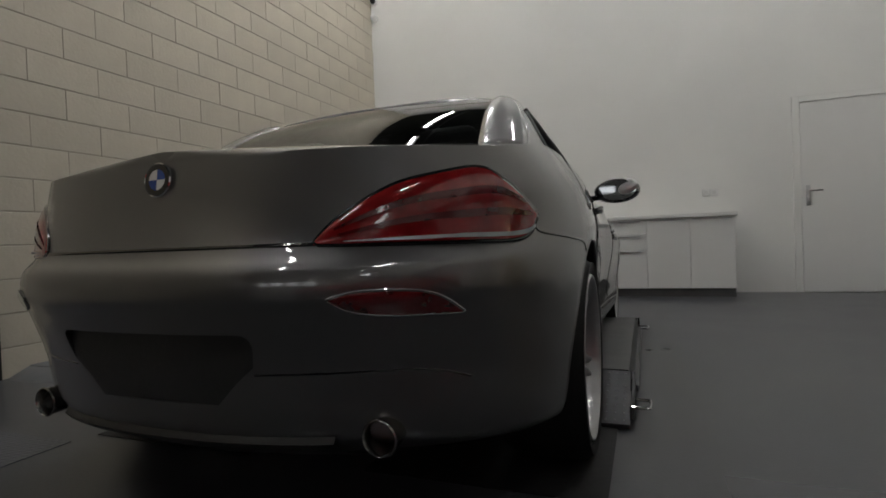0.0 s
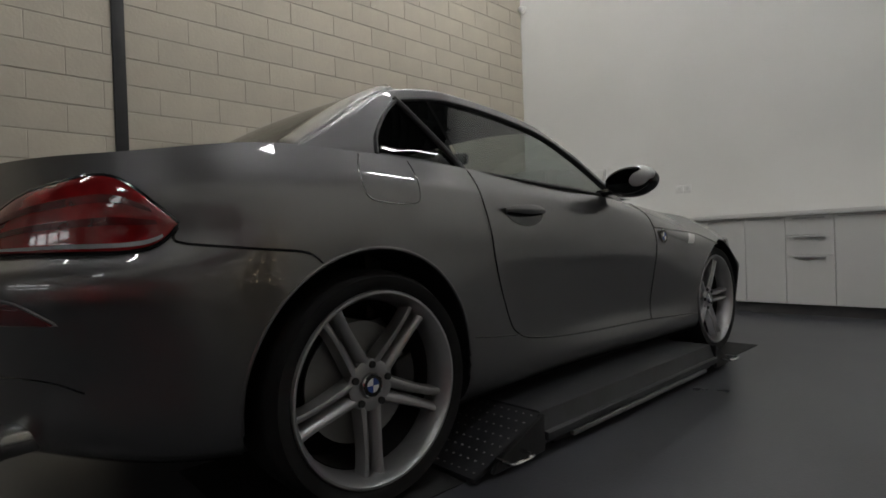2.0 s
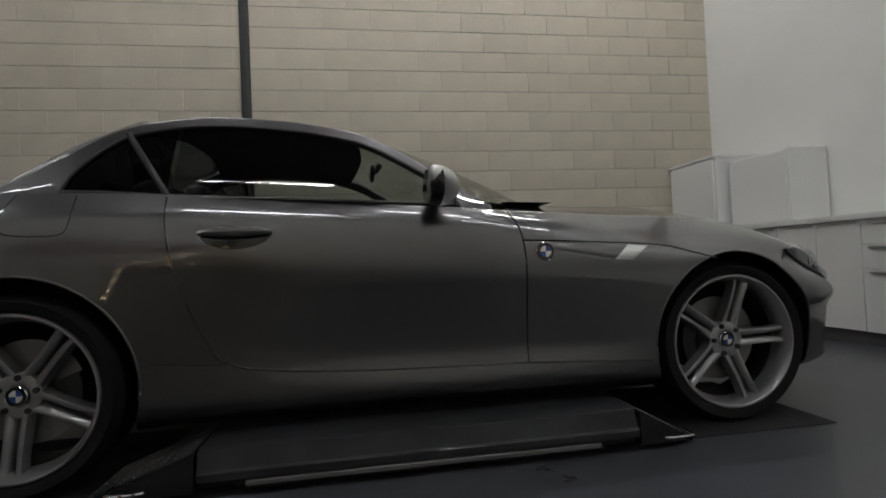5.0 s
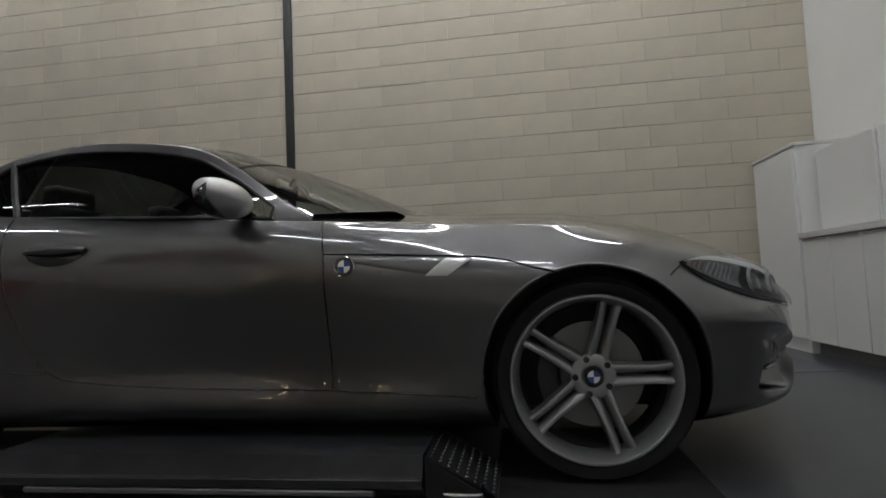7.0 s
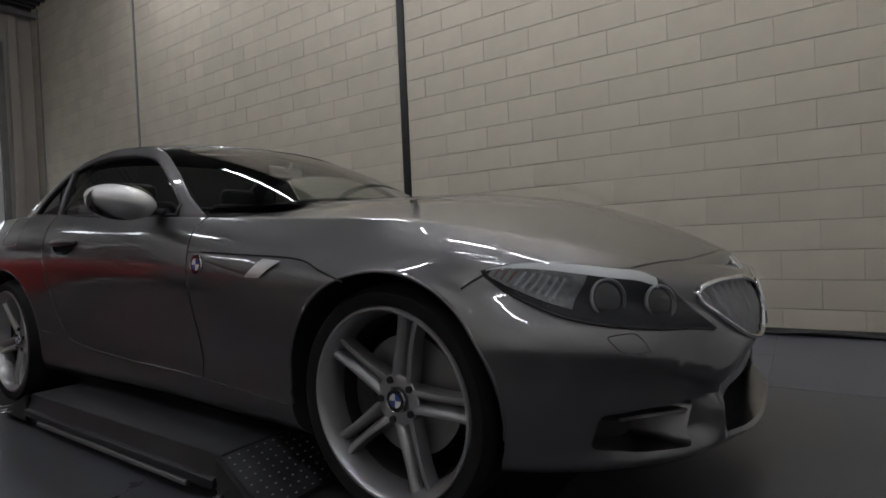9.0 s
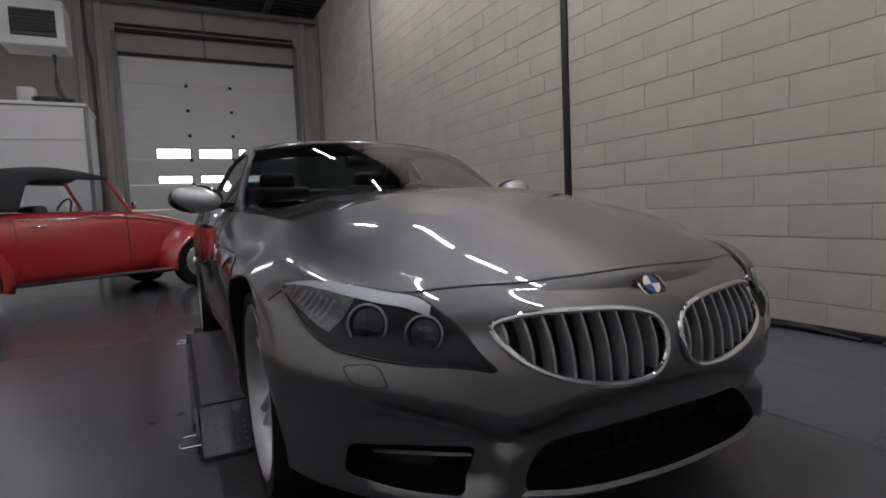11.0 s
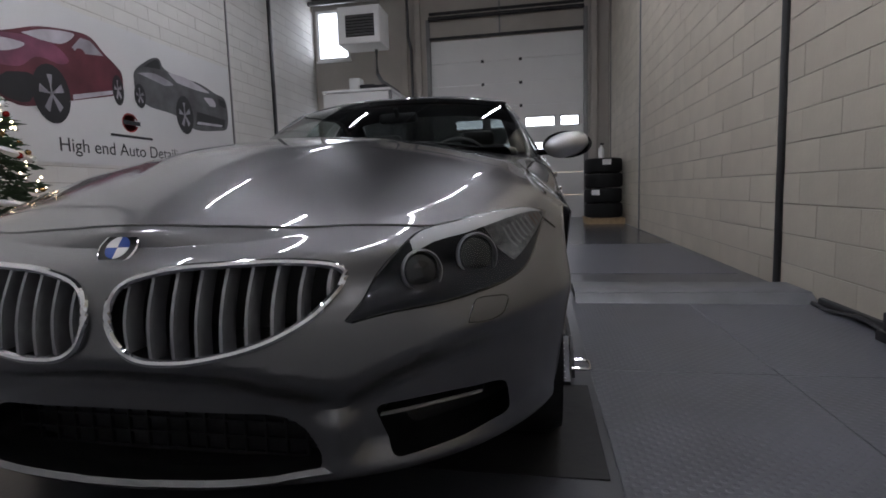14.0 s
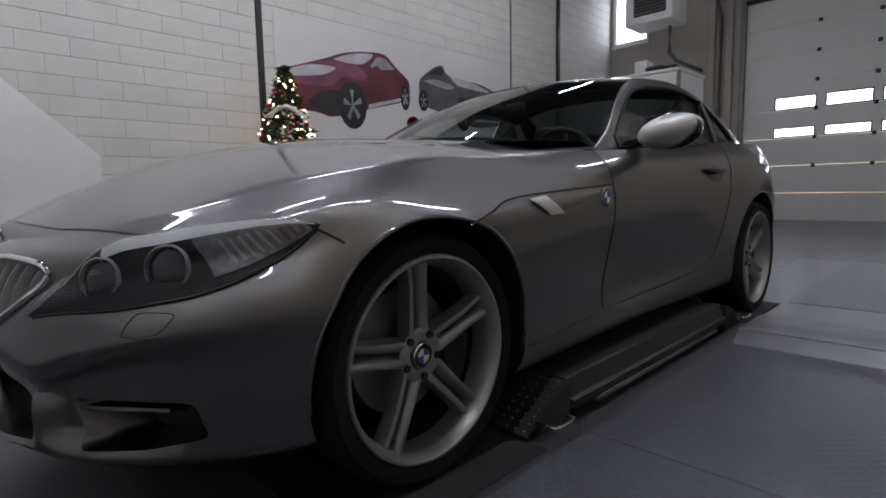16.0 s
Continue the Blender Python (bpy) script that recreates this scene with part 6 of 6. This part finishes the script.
for s in (1, -1):
    for cy, k in ((0.0, 1.0), (2.4, 0.97)):
        bm = bm_new()
        rows = []
        for i in range(33):
            a = radians(lerp(-14 if cy < 1 else -6, 196 if cy < 1 else 190, i / 32))
            ring = [(0.44, 0.50), (0.56, 0.50), (0.66, 0.475), (0.735, 0.42), (0.762, 0.37), (0.755, 0.345), (0.70, 0.34)]
            rows.append([Vector((x * s, cy + r * k * math.cos(a) * (1.08 if (a > math.pi / 2) == (cy < 1) else 1.0), 0.30 + r * k * math.sin(a))) for x, r in ring])
        grid(bm, rows)
        bmesh.ops.recalc_face_normals(bm, faces=bm.faces)
        ob = part("fender", bm, M_RED, bug)
        sol = ob.modifiers.new("thick", "SOLIDIFY")
        sol.thickness = 0.01
        wt = new("wheel")
        wt.parent = bug
        wt.location = (0.645 * s, cy, 0.32)
        tagged(wt, "black tyre on a rim with chrome cap")
        bm = bm_new()
        lathe(bm, [(0.20, -0.07 * s), (0.24, -0.08 * s), (0.30, -0.07 * s), (0.32, -0.045 * s), (0.32, 0.045 * s), (0.30, 0.07 * s), (0.24, 0.08 * s), (0.20, 0.07 * s)], (0, 0, 0), "x", 44)
        part("tyre", bm, M_TYRE, wt)
        bm = bm_new()
        lathe(bm, [(0.205, 0.07 * s), (0.195, 0.075 * s), (0.185, 0.05 * s), (0.16, 0.035 * s), (0.12, 0.045 * s), (0.0, 0.045 * s)], (0, 0, 0), "x", 44)
        part("rim", bm, M_ALU, wt)
        bm = bm_new()
        lathe(bm, [(0.115, 0.045 * s), (0.11, 0.06 * s), (0.08, 0.08 * s), (0.03, 0.09 * s), (0.0, 0.092 * s)], (0, 0, 0), "x", 36)
        part("hub_cap", bm, M_CHROME, wt, "domed chrome cap")
    bm = bm_new()
    box(bm, min(0.56 * s, 0.735 * s), max(0.56 * s, 0.735 * s), 0.42, 1.98, 0.245, 0.275, 0.008, 2)
    rb = part("running_board", bm, M_BLACK, bug, "black running board")
    bm = bm_new()
    box(bm, min(0.733 * s, 0.742 * s), max(0.733 * s, 0.742 * s), 0.42, 1.98, 0.262, 0.278, 0.002, 1)
    part("board_trim", bm, M_CHROME, rb)
    bm = bm_new()
    tube(bm, [Vector((s * (tw(y) * 0.965 + 0.004), y, tz(y) - 0.075)) for y in [lerp(-0.2, 2.6, i / 30) for i in range(31)]], 0.007, 6)
    part("waist_trim", bm, M_CHROME, bug, "thin chrome waist strip")
    bm = bm_new()
    tube(bm, [(s * 0.632, 0.62, 0.84), (s * 0.655, 0.65, 0.84), (s * 0.655, 0.76, 0.84), (s * 0.632, 0.79, 0.84)], 0.009, 8)
    part("door_handle", bm, M_CHROME, bug)
    for pts in ([(s * 0.622, 0.52, 0.93), (s * 0.632, 0.52, 0.6), (s * 0.63, 0.52, 0.36)], [(s * 0.622, 1.58, 0.93), (s * 0.634, 1.58, 0.6), (s * 0.63, 1.58, 0.36)]):
        bm = bm_new()
        tube(bm, pts, 0.004, 5)
        part("door_gap", bm, M_GLOSSB, bug)
    # rear lamp
    bm = bm_new()
    bmesh.ops.create_uvsphere(bm, u_segments=16, v_segments=10, radius=1, matrix=Matrix.Translation((0.60 * s, -0.47, 0.62)) @ Matrix.Diagonal((0.055, 0.05, 0.085, 1)))
    part("tail_lamp", bm, M_REDLENS, bug)
    # windscreen post
    bm = bm_new()
    tube(bm, smooth_line([(0.57 * s, 1.66, 0.95), (0.545 * s, 1.54, 1.16), (0.50 * s, 1.42, 1.37)], 10), 0.02, 8)
    part("windscreen_post", bm, M_RED, bug)
    bm = bm_new()
    grid(bm, [[(s * lerp(0.60, 0.525, k), lerp(0.62, 0.66, k) if j == 0 else lerp(1.50, 1.36, k), lerp(0.97, 1.33, k)) for k in (0, 0.5, 1)] for j in (0, 1)])
    ob = part("side_window", bm, M_CLEAR, bug)
    ob.visible_shadow = False
    bm = bm_new()
    box(bm, 0.3 * s - 0.22, 0.3 * s + 0.22, 0.72, 0.86, 0.55, 1.05, 0.04, 3)
    part("seat", bm, M_LEATHER, bug)
    bm = bm_new()
    bmesh.ops.create_uvsphere(bm, u_segments=14, v_segments=8, radius=0.06, matrix=Matrix.Translation((0.70 * s, 1.62, 1.03)) @ Matrix.Diagonal((1, 0.35, 0.8, 1)))
    part("door_mirror", bm, M_CHROME, bug)
# black canvas top
bm = bm_new()
rows = []
roof_z = curve([(-0.12, 1.02), (0.05, 1.14), (0.3, 1.33), (0.6, 1.45), (0.95, 1.48), (1.25, 1.455), (1.45, 1.40)])
low_z = curve([(-0.12, 0.985), (0.5, 0.985), (0.56, 1.0), (0.70, 1.29), (0.9, 1.325), (1.45, 1.32)])
for i in range(41):
    y = lerp(-0.12, 1.45, i / 40)
    zl, zr = low_z(y), roof_z(y)
    half = [Vector((lerp(0.60, 0.54, (zl - 0.98) / 0.35), y, zl)), Vector((lerp(0.60, 0.52, max(0, (lerp(zl, zr, 0.5) - 0.98) / 0.4)), y, lerp(zl, zr, 0.5))), Vector((0.40, y, zr - 0.035)), Vector((0.2, y, zr - 0.005)), Vector((0, y, zr))]
    pts = smooth_line(half, 14)
    rows.append(pts + [Vector((-p.x, p.y, p.z)) for p in pts[::-1][1:]])
grid(bm, rows)
bmesh.ops.recalc_face_normals(bm, faces=bm.faces)
ob = part("canvas_top", bm, M_SOFTTOP, bug, "black canvas folding top")
sol = ob.modifiers.new("thick", "SOLIDIFY")
sol.thickness = 0.02
bm = bm_new()
rows = [[Vector((x, y, roof_z(y) + 0.008)) for x in (-0.26, 0, 0.26)] for y in (0.02, 0.1, 0.2, 0.27)]
grid(bm, rows)
part("rear_window", bm, mat("cloudy window foil", (0.10, 0.11, 0.12), 0.15, coat=0.6), bug, "grey rear window")
bm = bm_new()
rows = [[Vector((lerp(-1, 1, k / 10) * lerp(0.56, 0.49, j / 4), lerp(1.68, 1.43, j / 4) + 0.06 * (1 - (k / 5 - 1) ** 2), lerp(0.96, 1.37, j / 4))) for k in range(11)] for j in range(5)]
grid(bm, rows)
ob = part("windscreen", bm, M_CLEAR, bug)
ob.visible_shadow = False
bm = bm_new()
tube(bm, [(-0.30 + 0.19 * math.cos(a), 1.30 + 0.07 * math.sin(a), 0.98 + 0.17 * math.sin(a)) for a in [j * math.tau / 28 for j in range(28)]], 0.012, 6, True)
part("steering_wheel", bm, M_BLACK, bug)
# bumpers
for y, sg in ((-0.98, -1), (3.26, 1)):
    for z in (0.42, 0.55):
        bm = bm_new()
        tube(bm, smooth_line([(-0.70, y - sg * 0.22, z), (-0.62, y - sg * 0.05, z), (-0.3, y, z), (0.3, y, z), (0.62, y - sg * 0.05, z), (0.70, y - sg * 0.22, z)], 30), 0.028 if z < 0.5 else 0.018, 8)
        bp = part("bumper", bm, M_CHROME, bug, "chrome bumper")
    for x in (-0.3, 0.3):
        bm = bm_new()
        tube(bm, [(x, y + 0.01 * sg, 0.36), (x, y + 0.03 * sg, 0.5), (x, y + 0.01 * sg, 0.62)], 0.03, 8)
        part("overrider", bm, M_CHROME, bug)
# chrome luggage rack on the tail
bm = bm_new()
tube(bm, smooth_line([(-0.36, -0.15, 1.02), (-0.36, -0.5, 0.98), (-0.3, -0.72, 0.92), (0.3, -0.72, 0.92), (0.36, -0.5, 0.98), (0.36, -0.15, 1.02)], 30), 0.009, 6)
rk = part("luggage_rack", bm, M_CHROME, bug, "chrome luggage rack")
for x in (-0.24, -0.12, 0.0, 0.12, 0.24):
    bm = bm_new()
    tube(bm, smooth_line([(x, -0.15, 1.02), (x, -0.5, 0.98), (x, -0.71, 0.92)], 8), 0.006, 6)
    part("rack_bar", bm, M_CHROME, rk)
for x in (-0.3, 0.3):
    for y in (-0.25, -0.6):
        bm = bm_new()
        tube(bm, [(x, y, tz(y) - 0.06), (x, y, 1.0 if y > -0.4 else 0.95)], 0.006, 6)
        part("rack_foot", bm, M_CHROME, rk)
bm = bm_new()
box(bm, -0.2, 0.2, -0.86, -0.84, 0.56, 0.68, 0.008, 2)
part("plate", bm, M_WHITE, bug, "pale number plate with no readable marks")
bug.matrix_world = pose(3.17, -2.66, 0, 0, 0, 120)

# ---- block courses (last) ----
def block_mesh(name, ly, m):
    """One block, face towards +x, chamfered, 12 mm deep."""
    bm = bm_new()
    box(bm, -0.011, -0.006, 0.0008, ly - 0.0008, 0.003, COURSE - 0.003)
    bmesh.ops.bevel(bm, geom=[e for e in bm.edges if all(v.co.x > -0.0065 for v in e.verts)], offset=0.002, segments=1, affect="EDGES")
    me = bpy.data.meshes.new(name)
    bm.to_mesh(me)
    bm.free()
    me.materials.append(m)
    return me


def lay(wall, x, face, m, y0, y1, near):
    """Lay a bay in stretcher bond: near blocks as objects, the rest joined."""
    meshes = {}
    rest = bm_new()
    rng = random.Random(5)
    k = 0
    z = -0.024
    while z < ZC:
        y = y0 + (-BLOCK / 2 if k % 2 else 0)
        while y < y1:
            a, b = max(y, y0), min(y + BLOCK, y1)
            if b - a > 0.05:
                ln = round(b - a, 3)
                if ln not in meshes:
                    meshes[ln] = block_mesh("block", ln, m)
                off = rng.uniform(-0.0015, 0.0015)
                mtx = Matrix.Translation((x + off * face, a if face > 0 else b, z)) @ Matrix.Rotation(0 if face > 0 else math.pi, 4, "Z")
                if near(a, z) and z > 0:
                    ob = new("block", meshes[ln])
                    ob.parent = wall
                    ob.matrix_world = mtx
                else:
                    n0 = len(rest.verts)
                    rest.from_mesh(meshes[ln])
                    rest.verts.ensure_lookup_table()
                    for v in rest.verts[n0:]:
                        v.co = mtx @ v.co
            y += BLOCK
        z += COURSE
        k += 1
    ob = part("blockwork", rest, m, wall, smooth=False)
    ob["kind"] = "stuff"


lay(wall_west, XL, 1, M_BLOCK, 0.163, YF, lambda y, z: z < 3.3)
lay(wall_west, XL, 1, M_BLOCK, -5.1, 0.077, lambda y, z: z < 2.2 and y > -2.6)
lay(wall_west, XL, 1, M_BLOCK, YB, -5.14, lambda y, z: False)
lay(wall_east, XR, -1, M_BLOCKLIT, 0.093, YF, lambda y, z: False)
lay(wall_east, XR, -1, M_BLOCKLIT, -5.1, 0.007, lambda y, z: False)
lay(wall_east, XR, -1, M_BLOCKLIT, YB, -5.14, lambda y, z: False)

# ---- floor pieces: studded plates by the lift, large tiles behind it ----
def floor_piece(name, x0, x1, y0, y1, h, m):
    bm = bm_new()
    box(bm, x0, x1, y0, y1, -0.002, h)
    bmesh.ops.bevel(bm, geom=[e for e in bm.edges if all(v.co.z > 0 for v in e.verts)], offset=0.0015, segments=1, affect="EDGES")
    return part(name, bm, m, floor, smooth=False)


for x0, x1, y0, y1 in ((-2.31, -1.65, 0.76, 2.0), (-1.645, -0.965, 0.76, 2.0), (-2.31, -1.65, 2.005, 3.25), (-1.645, -0.965, 2.005, 3.25), (-2.31, -0.965, 3.255, 4.15), (-2.31, -0.97, -2.6, -0.4)):
    floor_piece("floor_plate", x0, x1, y0, y1, 0.003, M_STUD)
tile = bm_new()
box(tile, 0.002, 0.898, 0.002, 0.898, -0.002, 0.002)
tile_me = bpy.data.meshes.new("tile")
tile.to_mesh(tile_me)
tile.free()
tile_me.materials.append(M_TILE)
for i in range(8):
    for j in range(10):
        x, y = XL + 0.02 + i * 0.9, YB + 0.04 + j * 0.9
        if x + 0.9 > XR or (-2.4 < x < -0.98 and y > -3.5 and y + 0.9 > -2.6 and y < -0.35) or y + 0.9 > 0.17:
            continue
        if -1.3 < x < 0.98 and y + 0.9 > -0.34:
            continue
        ob = new("tile", tile_me)
        ob.parent = floor
        ob.location = (x, y, 0)
